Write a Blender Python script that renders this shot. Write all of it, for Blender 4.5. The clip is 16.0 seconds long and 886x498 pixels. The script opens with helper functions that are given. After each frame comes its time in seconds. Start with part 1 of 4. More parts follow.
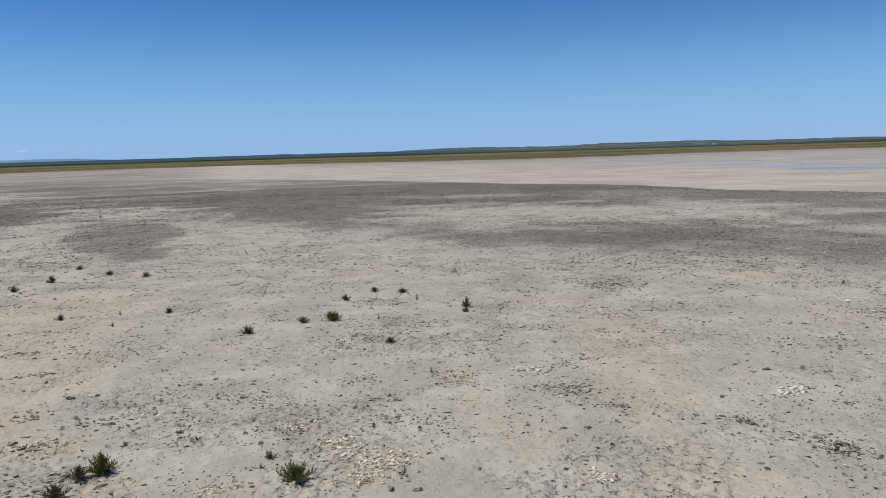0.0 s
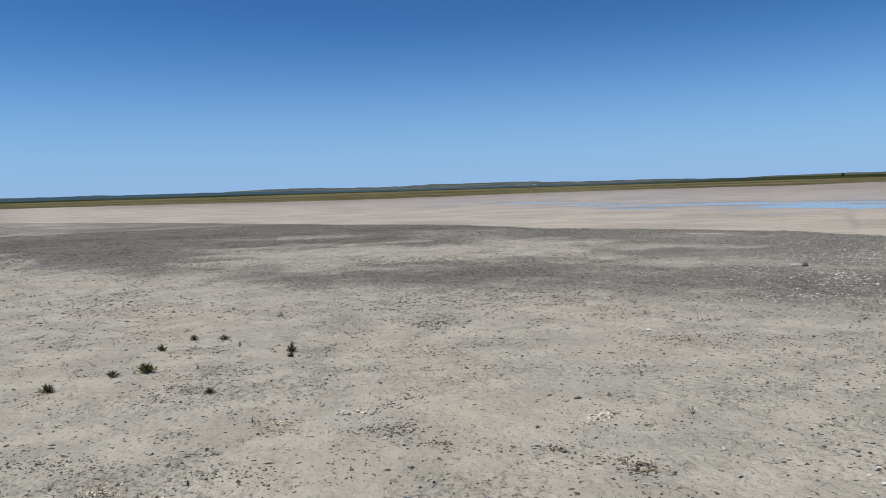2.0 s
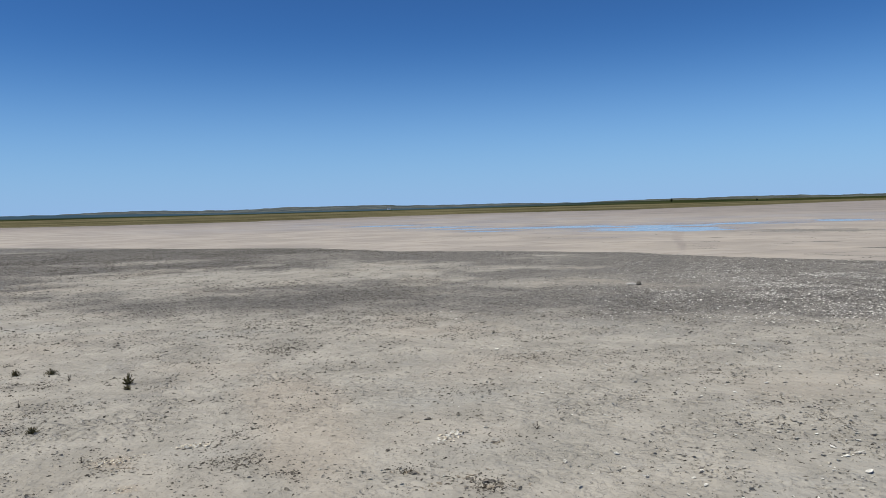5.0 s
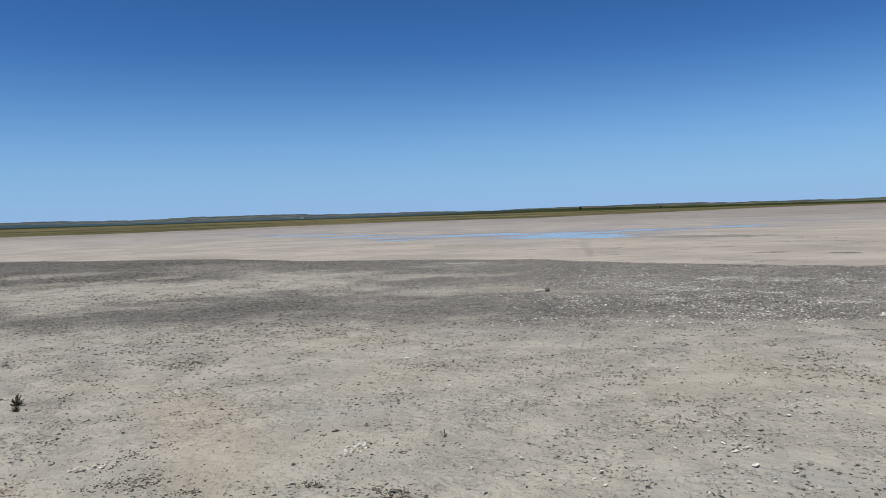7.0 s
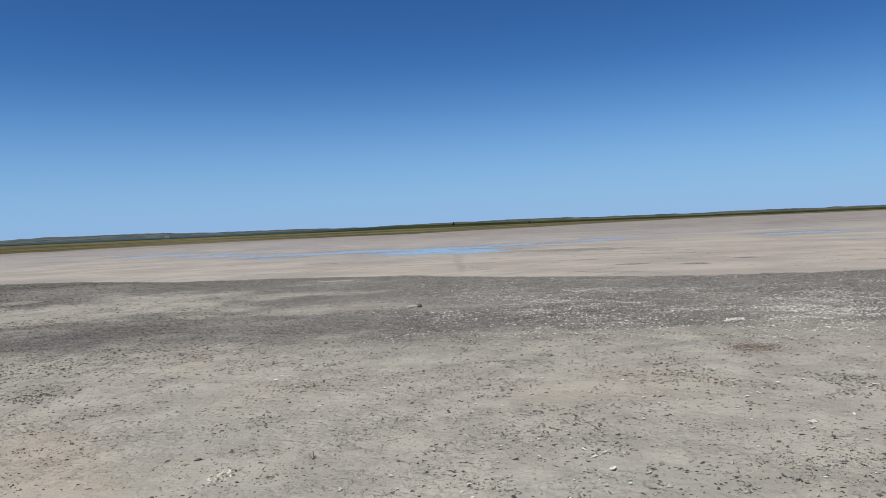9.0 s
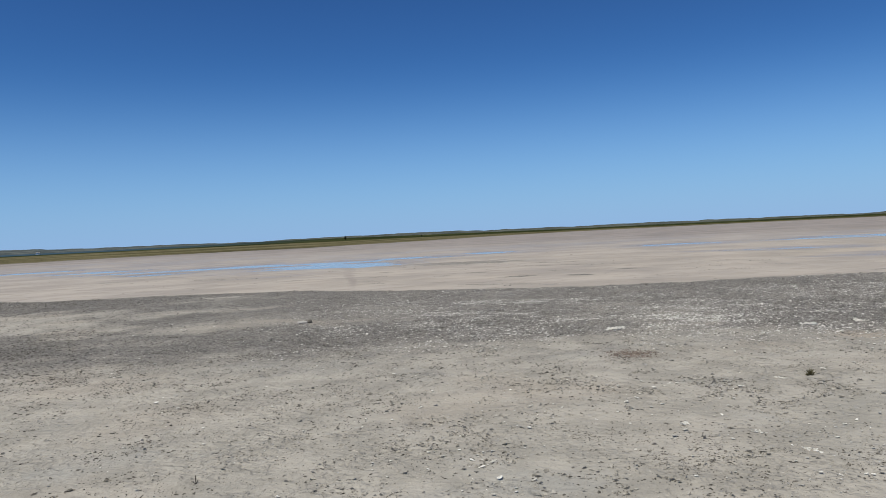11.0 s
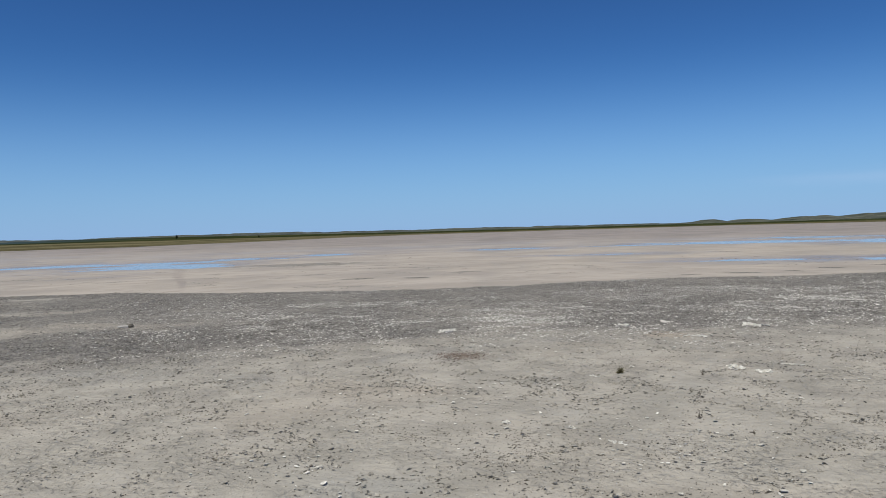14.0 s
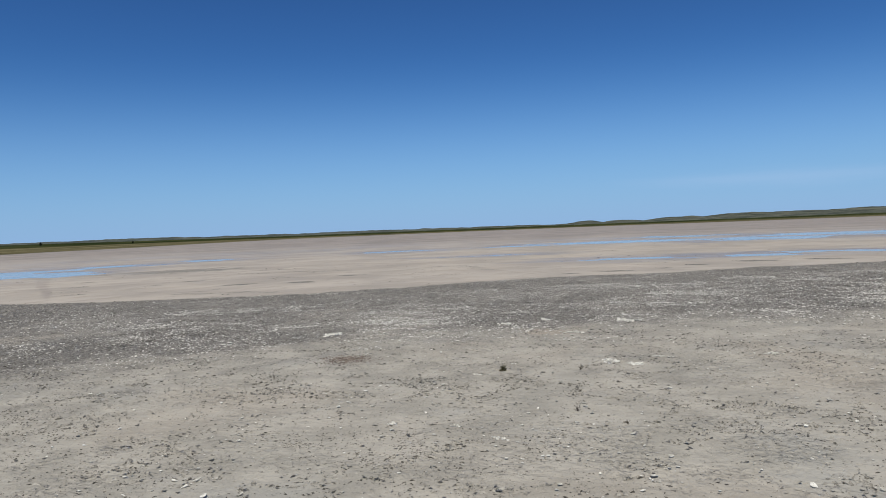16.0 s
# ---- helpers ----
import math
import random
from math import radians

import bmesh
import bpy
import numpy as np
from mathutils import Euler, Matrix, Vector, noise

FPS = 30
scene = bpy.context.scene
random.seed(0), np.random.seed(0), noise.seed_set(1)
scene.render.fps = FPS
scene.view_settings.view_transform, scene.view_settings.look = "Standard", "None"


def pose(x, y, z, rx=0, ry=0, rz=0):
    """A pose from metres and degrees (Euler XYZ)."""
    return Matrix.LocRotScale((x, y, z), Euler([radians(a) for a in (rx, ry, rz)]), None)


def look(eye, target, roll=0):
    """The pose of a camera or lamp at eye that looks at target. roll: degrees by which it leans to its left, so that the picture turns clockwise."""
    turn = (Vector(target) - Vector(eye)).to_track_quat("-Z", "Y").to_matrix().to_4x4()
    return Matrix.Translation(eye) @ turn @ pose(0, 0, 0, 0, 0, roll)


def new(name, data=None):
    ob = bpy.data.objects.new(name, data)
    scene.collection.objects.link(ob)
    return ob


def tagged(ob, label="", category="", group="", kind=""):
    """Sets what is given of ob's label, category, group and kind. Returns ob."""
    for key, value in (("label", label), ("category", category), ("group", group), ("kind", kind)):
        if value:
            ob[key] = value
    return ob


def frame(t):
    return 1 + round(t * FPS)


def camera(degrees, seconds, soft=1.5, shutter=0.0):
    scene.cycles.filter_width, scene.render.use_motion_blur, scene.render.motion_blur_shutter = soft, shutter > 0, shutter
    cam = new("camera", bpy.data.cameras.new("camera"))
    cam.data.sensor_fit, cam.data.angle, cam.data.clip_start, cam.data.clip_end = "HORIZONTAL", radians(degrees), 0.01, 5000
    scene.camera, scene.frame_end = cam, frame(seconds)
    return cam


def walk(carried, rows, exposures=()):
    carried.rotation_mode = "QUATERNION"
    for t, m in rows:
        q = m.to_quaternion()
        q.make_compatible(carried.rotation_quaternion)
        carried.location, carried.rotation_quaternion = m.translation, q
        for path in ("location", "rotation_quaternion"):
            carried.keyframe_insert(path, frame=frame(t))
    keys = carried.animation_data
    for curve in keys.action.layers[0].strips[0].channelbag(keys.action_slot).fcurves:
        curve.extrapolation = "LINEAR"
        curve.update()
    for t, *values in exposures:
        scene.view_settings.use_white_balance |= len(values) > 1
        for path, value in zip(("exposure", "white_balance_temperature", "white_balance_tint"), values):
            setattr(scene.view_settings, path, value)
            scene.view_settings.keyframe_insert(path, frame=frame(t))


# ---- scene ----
# Camera: a phone held by someone who turns on the spot. Rows: t, x, y, z, yaw, pitch, lean.
cam = camera(60.8, 16.0, soft=0.7)
ROWS = [
    (0.0, -0.0000, 0.0000, 1.5814, 0.000, -7.233, 1.724),
    (0.5, 0.0206, -0.0050, 1.5813, -2.581, -6.576, 1.987),
    (1.0, 0.0469, -0.0049, 1.5833, -6.109, -6.115, 1.992),
    (1.5, 0.0648, -0.0118, 1.5929, -9.597, -5.554, 2.040),
    (2.0, 0.0786, -0.0239, 1.5929, -12.783, -4.549, 1.753),
    (2.5, 0.0870, -0.0312, 1.5945, -15.702, -3.712, 1.217),
    (3.0, 0.0950, -0.0379, 1.5956, -18.410, -3.281, 1.038),
    (3.5, 0.1157, -0.0310, 1.5904, -20.191, -3.249, 1.243),
    (4.0, 0.1175, -0.0227, 1.5826, -21.436, -3.142, 1.346),
    (6.5, 0.1532, -0.0601, 1.5957, -28.372, -2.919, 1.832),
    (7.0, 0.1729, -0.0690, 1.5931, -30.317, -2.638, 1.843),
    (7.5, 0.1882, -0.0736, 1.5940, -32.307, -2.413, 1.799),
    (8.0, 0.2032, -0.0889, 1.5977, -34.529, -2.108, 2.094),
    (8.5, 0.2066, -0.1103, 1.6037, -37.398, -1.864, 2.224),
    (9.0, 0.2137, -0.1140, 1.6005, -39.836, -1.740, 2.452),
    (11.5, 0.2338, -0.1583, 1.6051, -50.094, -1.004, 2.633),
    (12.0, 0.2415, -0.1631, 1.6028, -52.234, -1.098, 2.562),
    (12.5, 0.2484, -0.1683, 1.6037, -54.211, -1.432, 2.881),
    (13.0, 0.2509, -0.1933, 1.6070, -56.014, -1.522, 2.572),
    (13.5, 0.2565, -0.2006, 1.6072, -58.228, -1.331, 1.892),
    (14.0, 0.2709, -0.2191, 1.6129, -60.101, -1.356, 1.664),
    (14.5, 0.2692, -0.2264, 1.6134, -62.170, -1.459, 1.502),
    (15.0, 0.2740, -0.2398, 1.6185, -64.341, -1.386, 1.323),
    (15.5, 0.2798, -0.2586, 1.6173, -66.338, -1.376, 1.628),
    (16.0, 0.2707, -0.2464, 1.6063, -68.720, -1.434, 2.272),
]
walk(cam, [(t, pose(x, y, z, 90 + pitch, 0, yaw) @ pose(0, 0, 0, 0, 0, -lean)) for t, x, y, z, yaw, pitch, lean in ROWS],
     exposures=[(0.0, 0.0), (3.5, 0.0), (7.0, -0.03), (9.0, -0.05), (12.5, -0.09), (16.0, -0.11)])

# ---- world, sun, exposure ----
SUN_AZ, SUN_EL = -92.0, 64.0          # degrees; azimuth clockwise from +y
scene.view_settings.exposure = 0.0
world = bpy.data.worlds.new("sky")
scene.world = world
world.use_nodes = True
wn = world.node_tree.nodes
sky = wn.new("ShaderNodeTexSky")
sky.sky_type = "NISHITA"
sky.sun_disc = False
sky.sun_elevation = radians(SUN_EL)
sky.sun_rotation = radians(SUN_AZ)
sky.altitude = 700.0
sky.air_density = 1.0
sky.dust_density = 0.0
sky.ozone_density = 4.0
wn["Background"].inputs["Strength"].default_value = 0.085
tint = wn.new("ShaderNodeMix")         # a deep clear blue, as over dry steppe
tint.data_type, tint.blend_type = "RGBA", "MULTIPLY"
tint.inputs["Factor"].default_value = 1.0
tint.inputs[7].default_value = (0.366, 0.503, 0.592, 1)
deep = wn.new("ShaderNodeGamma")
deep.inputs["Gamma"].default_value = 1.45
world.node_tree.links.new(sky.outputs["Color"], tint.inputs[6])
world.node_tree.links.new(tint.outputs[2], deep.inputs["Color"])
# pale haze low over the horizon
way = wn.new("ShaderNodeTexCoord")
split = wn.new("ShaderNodeSeparateXYZ")
world.node_tree.links.new(way.outputs["Generated"], split.inputs["Vector"])
fade = wn.new("ShaderNodeMapRange")
fade.interpolation_type = "SMOOTHERSTEP"
for key, value in (("From Min", -0.09), ("From Max", 0.25), ("To Min", 1.0), ("To Max", 0.0)):
    fade.inputs[key].default_value = value
world.node_tree.links.new(split.outputs["Z"], fade.inputs["Value"])
haze = wn.new("ShaderNodeMix")
haze.data_type = "RGBA"
haze.inputs[7].default_value = (3.25, 5.45, 9.4, 1)
world.node_tree.links.new(fade.outputs["Result"], haze.inputs["Factor"])
world.node_tree.links.new(deep.outputs["Color"], haze.inputs[6])
veil = haze.outputs[2]
# thin white cloud: azimuth, elevation, half width and half height in degrees, strength
for w_az, w_el, w_wide, w_high, w_much in ((93.0, 2.7, 15.0, 1.0, 0.22), (-28.7, 0.95, 0.55, 0.12, 0.6)):
    turn_node = wn.new("ShaderNodeMapping")
    turn_node.vector_type = "TEXTURE"
    turn_node.inputs["Rotation"].default_value = (0, 0, radians(-w_az))
    turn_node.inputs["Location"].default_value = (math.sin(radians(w_az)), math.cos(radians(w_az)), math.sin(radians(w_el)))
    turn_node.inputs["Scale"].default_value = (math.sin(radians(w_wide)), 0.5, math.sin(radians(w_high)))
    world.node_tree.links.new(way.outputs["Generated"], turn_node.inputs["Vector"])
    frayed = wn.new("ShaderNodeTexNoise")
    frayed.inputs["Scale"].default_value, frayed.inputs["Detail"].default_value = 1.6, 5
    world.node_tree.links.new(turn_node.outputs["Vector"], frayed.inputs["Vector"])
    far_off = wn.new("ShaderNodeVectorMath")
    far_off.operation = "LENGTH"
    world.node_tree.links.new(turn_node.outputs["Vector"], far_off.inputs[0])
    fray_sum = wn.new("ShaderNodeMath")
    fray_sum.operation = "ADD"
    world.node_tree.links.new(far_off.outputs["Value"], fray_sum.inputs[0])
    world.node_tree.links.new(frayed.outputs["Fac"], fray_sum.inputs[1])
    soft_edge = wn.new("ShaderNodeMapRange")
    soft_edge.interpolation_type = "SMOOTHERSTEP"
    for key, value in (("From Min", 0.4), ("From Max", 1.5), ("To Min", w_much), ("To Max", 0.0)):
        soft_edge.inputs[key].default_value = value
    world.node_tree.links.new(fray_sum.outputs["Value"], soft_edge.inputs["Value"])
    cloud = wn.new("ShaderNodeMix")
    cloud.data_type = "RGBA"
    cloud.inputs[7].default_value = (5.6, 7.4, 10.4, 1)
    world.node_tree.links.new(soft_edge.outputs["Result"], cloud.inputs["Factor"])
    world.node_tree.links.new(veil, cloud.inputs[6])
    veil = cloud.outputs[2]
world.node_tree.links.new(veil, wn["Background"].inputs["Color"])
sun_dir = Vector((math.sin(radians(SUN_AZ)) * math.cos(radians(SUN_EL)), math.cos(radians(SUN_AZ)) * math.cos(radians(SUN_EL)), math.sin(radians(SUN_EL))))
sun = new("sun", bpy.data.lights.new("sun", "SUN"))
sun.data.energy, sun.data.angle, sun.data.color = 4.3, radians(0.55), (1.0, 0.95, 0.805)
sun.matrix_world = look(sun_dir * 60, (0, 0, 0))


# ---- noise and the lie of the land ----
PERM = np.random.RandomState(7).rand(256, 256)


def vnoise(x, y, scale, seed=0):
    """Smooth value noise, 0 to 1, with cells of the given size in metres."""
    u, v = x / scale + 31.7 * seed + 500.0, y / scale + 17.3 * seed + 500.0
    iu, iv = np.floor(u).astype(np.int64), np.floor(v).astype(np.int64)
    fu, fv = u - iu, v - iv
    fu, fv = fu * fu * (3 - 2 * fu), fv * fv * (3 - 2 * fv)
    a, b = PERM[iu % 256, iv % 256], PERM[(iu + 1) % 256, iv % 256]
    c, d = PERM[iu % 256, (iv + 1) % 256], PERM[(iu + 1) % 256, (iv + 1) % 256]
    return (a * (1 - fu) + b * fu) * (1 - fv) + (c * (1 - fu) + d * fu) * fv


def fbm(x, y, scale, seed=0, octaves=4):
    total, weight, sum_w = 0.0, 1.0, 0.0
    for k in range(octaves):
        total = total + weight * vnoise(x, y, scale / 2 ** k, seed + k)
        sum_w, weight = sum_w + weight, weight * 0.55
    return total / sum_w


def step(a, b, x):
    t = np.clip((x - a) / (b - a), 0, 1)
    return t * t * (3 - 2 * t)


def along(az, table):
    """A radius that follows the azimuth, smoothly."""
    return np.interp(az, [p[0] for p in table], [p[1] for p in table])


OUTER = [(-180, 60), (-32, 88), (-19, 69), (-12, 57), (-3.4, 45.4), (5, 37.5), (14.6, 32.9), (21, 28.4), (30, 26.4), (38, 25.0), (44, 22.9),
         (51, 21.8), (60, 21.3), (69, 22.3), (78, 24.0), (86, 25.0), (94, 27.5), (100, 29.5), (180, 40)]
INNER = [(-180, 24), (-32, 30), (-18, 22.5), (-8, 17.5), (-2, 15.0), (2, 14.1), (11, 12.9), (27, 12.0), (40, 11.4), (52, 11.5), (61, 11.7), (72, 12.3),
         (84, 13.4), (93, 14.4), (105, 16), (180, 18)]
SHORE = [(-180, 190), (-30, 190), (-16, 200), (-8, 178), (1, 152), (9, 145), (17, 168), (28, 190), (38, 188), (47, 245), (58, 430), (70, 500), (80, 520), (90, 430), (100, 430), (180, 300)]
# puddles: azimuth, half width in degrees, radius, half depth in metres
PUDDLES = [(39.2, 5.2, 52.0, 7.5), (34.0, 5.0, 57.0, 3.2), (28.5, 4.5, 56.0, 2.2), (27.4, 2.4, 50.0, 1.6), (46.0, 4.0, 58.0, 2.2), (23.5, 3.0, 64.0, 3.0),
           (52.2, 2.6, 61.0, 3.2), (92.5, 6.0, 67.0, 7.0), (97.0, 6.0, 76.0, 10.0), (82.0, 5.5, 68.0, 4.0), (86.0, 6.0, 84.0, 5.0), (75.5, 4.0, 66.0, 2.4),
           (72.0, 3.6, 45.6, 1.3), (84.5, 5.5, 35.2, 1.5), (91.5, 5.0, 36.6, 1.3), (98.0, 4.0, 38.5, 1.6), (20.0, 3.0, 75.0, 2.6), (66.0, 3.0, 63.0, 2.0)]
# sheets of wet mud with hardly any water
SHEEN = [(83.0, 6.5, 35.0, 2.6), (91.0, 6.0, 36.6, 2.4), (72.0, 6.0, 45.0, 2.4), (47.5, 4.0, 57.0, 3.0), (98.0, 5.0, 38.5, 2.4), (66.0, 5.0, 60.0, 3.0), (15.0, 5.0, 90.0, 6.0)]
# dark ledges in the drying mud
LEDGES = [(54.2, 1.3, 27.1, 0.30), (58.8, 0.9, 26.6, 0.28), (82.3, 1.4, 26.4, 0.22), (85.4, 0.9, 27.4, 0.22), (92.0, 1.6, 30.9, 0.35), (44.0, 0.9, 34.7, 0.30), (78.5, 1.0, 25.6, 0.2),
          (96.0, 1.8, 31.5, 0.3), (50.5, 1.2, 31.0, 0.25), (62.5, 1.0, 29.5, 0.25), (88.0, 1.0, 29.0, 0.22)]
# ochre stains round broken crust: place, half extents
OCHRE = [(0.10, 5.24, 0.17, 0.14), (0.12, 4.68, 0.10, 0.09), (-0.91, 4.30, 0.15, 0.15), (-0.62, 4.02, 0.20, 0.13), (-0.42, 3.76, 0.26, 0.20), (-0.40, 3.56, 0.20, 0.10),
         (0.73, 3.50, 0.14, 0.08), (-1.10, 3.48, 0.18, 0.12), (-2.35, 4.12, 0.30, 0.22), (-2.73, 4.57, 0.30, 0.15), (-1.72, 3.55, 0.16, 0.10), (11.6, 2.5, 0.3, 0.5)]


def ellipse(az, r, a, da, rr, dr):
    return np.sqrt(((az - a) / da) ** 2 + ((r - rr) / dr) ** 2)


def land(x, y):
    """Zone weights and height of the ground at the points (x, y)."""
    r, az = np.hypot(x, y), np.degrees(np.arctan2(x, y))
    wob = (fbm(x, y, 5.0, 3) - 0.5)
    wob2 = (fbm(x, y, 1.2, 9) - 0.5)
    rw = r * (1 + 0.10 * wob + 0.05 * wob2)
    outer, inner = along(az, OUTER), along(az, INNER)
    ro = r * (1 + 0.035 * wob + 0.02 * wob2)
    lr = np.log(np.maximum(r, 1))
    tang = fbm(az * 0.30, lr * 26, 3.0, 121, 3)
    # dark crumbly band, with a paler island inside it
    dark = step(-0.25, 0.15, (rw * (1 + 0.10 * wob2) - inner) / inner) * (1 - step(-0.012, 0.012, (ro - outer) / outer))
    hole = 0.95 * (1 - step(0.35, 1.35, ellipse(az, rw, 13, 21, 19.4, 4.6) + 1.3 * wob2))
    hole = np.maximum(hole, 0.5 * (1 - step(0.4, 1.2, ellipse(az, rw, 33, 12, 16.0, 2.4) + 0.6 * wob2)))
    hole = np.maximum(hole, (1 - step(0.7, 1.1, ellipse(az, rw, -24, 8, 27.0, 3.0) + 0.5 * wob2)))
    streak = fbm(az * 1.2, np.log(r) * 60, 5.0, 21)
    dark = dark * (1 - 0.85 * hole) * (0.55 + 0.45 * step(0.36, 0.60, 0.45 * fbm(x, y, 1.6, 5) + 0.55 * tang))
    fine_tang = fbm(az * 0.22, lr * 70, 3.0, 131, 3)
    dark = dark * (1 - 0.40 * step(0.47, 0.62, fine_tang) * (1 - step(2, 16, az)) * step(17, 24, r))
    left = 1 - step(-16, -8, az)
    dark = dark * (1 - left * 0.4 * step(0.52, 0.62, streak))
    for a, da, rr, dr, w in ((-22.6, 4.0, 18.4, 4.6, 0.60), (-31.0, 4.0, 26.5, 5.0, 0.8), (-21.0, 6.0, 40.0, 9.0, 0.46), (-12.0, 7.0, 31.0, 7.0, 0.75), (-11.0, 7.0, 23.0, 4.0, 0.8),
                             (-22.0, 3.6, 81.0, 6.0, 0.4), (63.1, 1.7, 9.72, 0.26, 0.35)):
        dark = np.maximum(dark, w * (1 - step(0.7, 1.15, ellipse(az, rw, a, da, rr, dr) + 1.3 * wob2 + 0.8 * (tang - 0.5))))
    # dark rim at the outer edge: the low scarp's shadow, painted as band colour
    dark = np.maximum(dark, 0.95 * np.exp(-(((outer - ro) / outer - 0.03) / 0.035) ** 2) * (ro < outer) * step(-20, -5, az))
    dark = np.maximum(dark, 0.3 * step(0.53, 0.68, 0.6 * fbm(x, y, 1.3, 101, 4) + 0.4 * fbm(x, y, 0.4, 105, 3)) * step(4.0, 7.5, r) * (rw < inner))
    dark = dark * (1 + 0.12 * (1 - step(-12, 6, az)) * step(22, 30, r))
    dark = np.maximum(dark, 0.34 * step(13, 22, r) * (1 - step(0, 12, az)) * step(0.36, 0.58, 0.5 * tang + 0.5 * fbm(x, y, 0.9, 161, 3)) * (ro < outer))
    flat = step(-0.012, 0.012, (ro - outer) / outer)
    haze_left = (1 - step(-20, -15.5, az + 5 * (streak - 0.5))) * (0.75 + 0.25 * step(0.40, 0.58, streak))
    dark = np.maximum(dark, 0.22 * haze_left * step(40, 60, r))
    flat = flat * (1 - 0.65 * haze_left)
    # thin dark ledges, a speckled bar and a pale lip in the drying mud
    fray = fbm(az * 1.5, lr * 120, 2.0, 55, 3) - 0.5
    ledge = 0.6 * step(0.63, 0.73, fbm(az * 0.6, lr * 85, 1.6, 51, 3)) * step(0.50, 0.62, fbm(az * 0.4, lr * 14, 2.2, 55, 2))
    for a, da, rr, dr in LEDGES:
        ledge = np.maximum(ledge, 1 - step(0.4, 1.1, ellipse(az, r, a, 1.2 * da, rr, 1.5 * dr) + 1.5 * fray))
    ledge = ledge * flat * (1 - step(45, 62, r)) * step(0, 12, az)
    bar = flat * (1 - step(0.4, 1.1, ellipse(az, r, 49.5, 6.0, 42.0, 3.0) + 1.3 * fray))
    flat = flat * (1 - 0.95 * ledge) * (1 - 0.8 * bar)
    dark = np.maximum(dark, np.maximum(0.85 * ledge, 0.6 * bar))
    lip = (1 - step(0.5, 1.1, ellipse(az, r, 33.2, 2.6, 24.3, 0.32) + 1.4 * fray)) * (ro < outer * 0.99)
    dark = dark * (1 - 0.9 * lip)
    sand = flat * (0.25 * step(24, 40, az) + 0.75 * step(64, 76, az) * np.exp(-((r - 49) / 10) ** 2)) * (0.4 + 0.6 * step(0.42, 0.60, tang))
    shore = along(az, SHORE)
    grass = step(-0.05, 0.05, (r * (1 + 0.12 * wob) - shore) / shore)
    belt = step(560, 680, r * (1 + 0.1 * (fbm(x, y, 90, 4) - 0.5)))
    drift = 0.10 * (fbm(az * 0.3, lr * 0, 2.0, 57, 3) - 0.5)
    for at_r, wide, w in ((1.03, 0.035, 0.45), (1.30, 0.06, 0.5), (1.95, 0.16, 0.6)):
        belt = np.maximum(belt, grass * w * np.exp(-((r / shore - at_r - drift) / wide) ** 2) * (0.55 + 0.45 * step(0.35, 0.6, fbm(az * 0.6, lr * 5, 2.0, 59, 3))))
    # wet mud round the puddles, and the puddles' hollows
    wet, water = np.zeros_like(r), np.zeros_like(r)
    pw = (fbm(az * 0.55, np.log(np.maximum(r, 1)) * 90, 3.0, 14) - 0.5)
    pf = (fbm(az * 0.6, lr * 170, 3.0, 15, 2) - 0.5)
    for a, da, rr, dr in PUDDLES:
        e = ellipse(az, r, a, da, rr, dr) + 1.5 * pw + 1.9 * pf
        water = np.maximum(water, 1 - step(0.45, 1.25, e))
        wet = np.maximum(wet, 1 - step(0.8, 2.3, e))
    wet = np.maximum(wet, flat * (0.40 + 0.35 * step(0.44, 0.60, fbm(az * 0.5, lr * 22, 3.0, 33))) * step(44, 82, r) * step(-8, 12, az))
    for a, da, rr, dr in SHEEN:
        wet = np.maximum(wet, 0.85 * (1 - step(0.5, 1.4, ellipse(az, r, a, da, rr, dr) + 1.6 * pw)))
    creek = 1 - step(0.5, 1.2, np.abs(az - 41.5 + 0.03 * (r - 30) - 0.12 * np.sin(r * 0.5)) / (0.30 + 0.012 * np.maximum(r - 26, 0)))
    creek = creek * step(23, 27, r) * (1 - step(42, 48, r)) * (0.4 + 0.6 * step(0.4, 0.6, tang))
    # brown silt along the far shore, and where distance haze is painted blue on the steppe
    silt = 0.95 * haze_left * step(55, 80, r)
    silt = np.maximum(silt, 0.9 * np.maximum(step(0.55, 0.9, r / shore + 0.25 * (streak - 0.5)), 0.85 * step(72, 125, r) * step(20, 40, az)) * step(-16, -8, az)) * (1 - grass)
    silt = np.maximum(silt, 0.5 * creek)
    wet = wet * (1 - 0.55 * silt)
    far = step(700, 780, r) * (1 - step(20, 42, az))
    # warm stains of ochre silt
    warm = 0.9 * (1 - step(0.5, 1.2, np.hypot((x - 1.3 - 0.12 * (y - 5.2)) / 0.45, (y - 5.2) / 2.6) + 1.4 * wob2))
    warm = np.maximum(warm, 1.1 * (1 - step(0.5, 1.3, np.hypot((x + 4.0) / 1.5, (y - 6.6) / 3.0) + 2.4 * wob2)))
    warm = np.maximum(warm, 0.3 * step(0.56, 0.70, fbm(x, y, 1.8, 91, 4)) * (1 - dark) * (1 - flat) * (1 - 0.6 * step(20, 40, az)))
    ochre = np.zeros_like(r)
    for a, b, da, db in OCHRE:
        ochre = np.maximum(ochre, 1 - step(0.45, 1.25, np.hypot((x - a) / da, (y - b) / db) + 1.9 * wob2 + 1.2 * (fbm(x, y, 0.16, 151, 2) - 0.5)))
    near = 1 - step(20, 45, r)
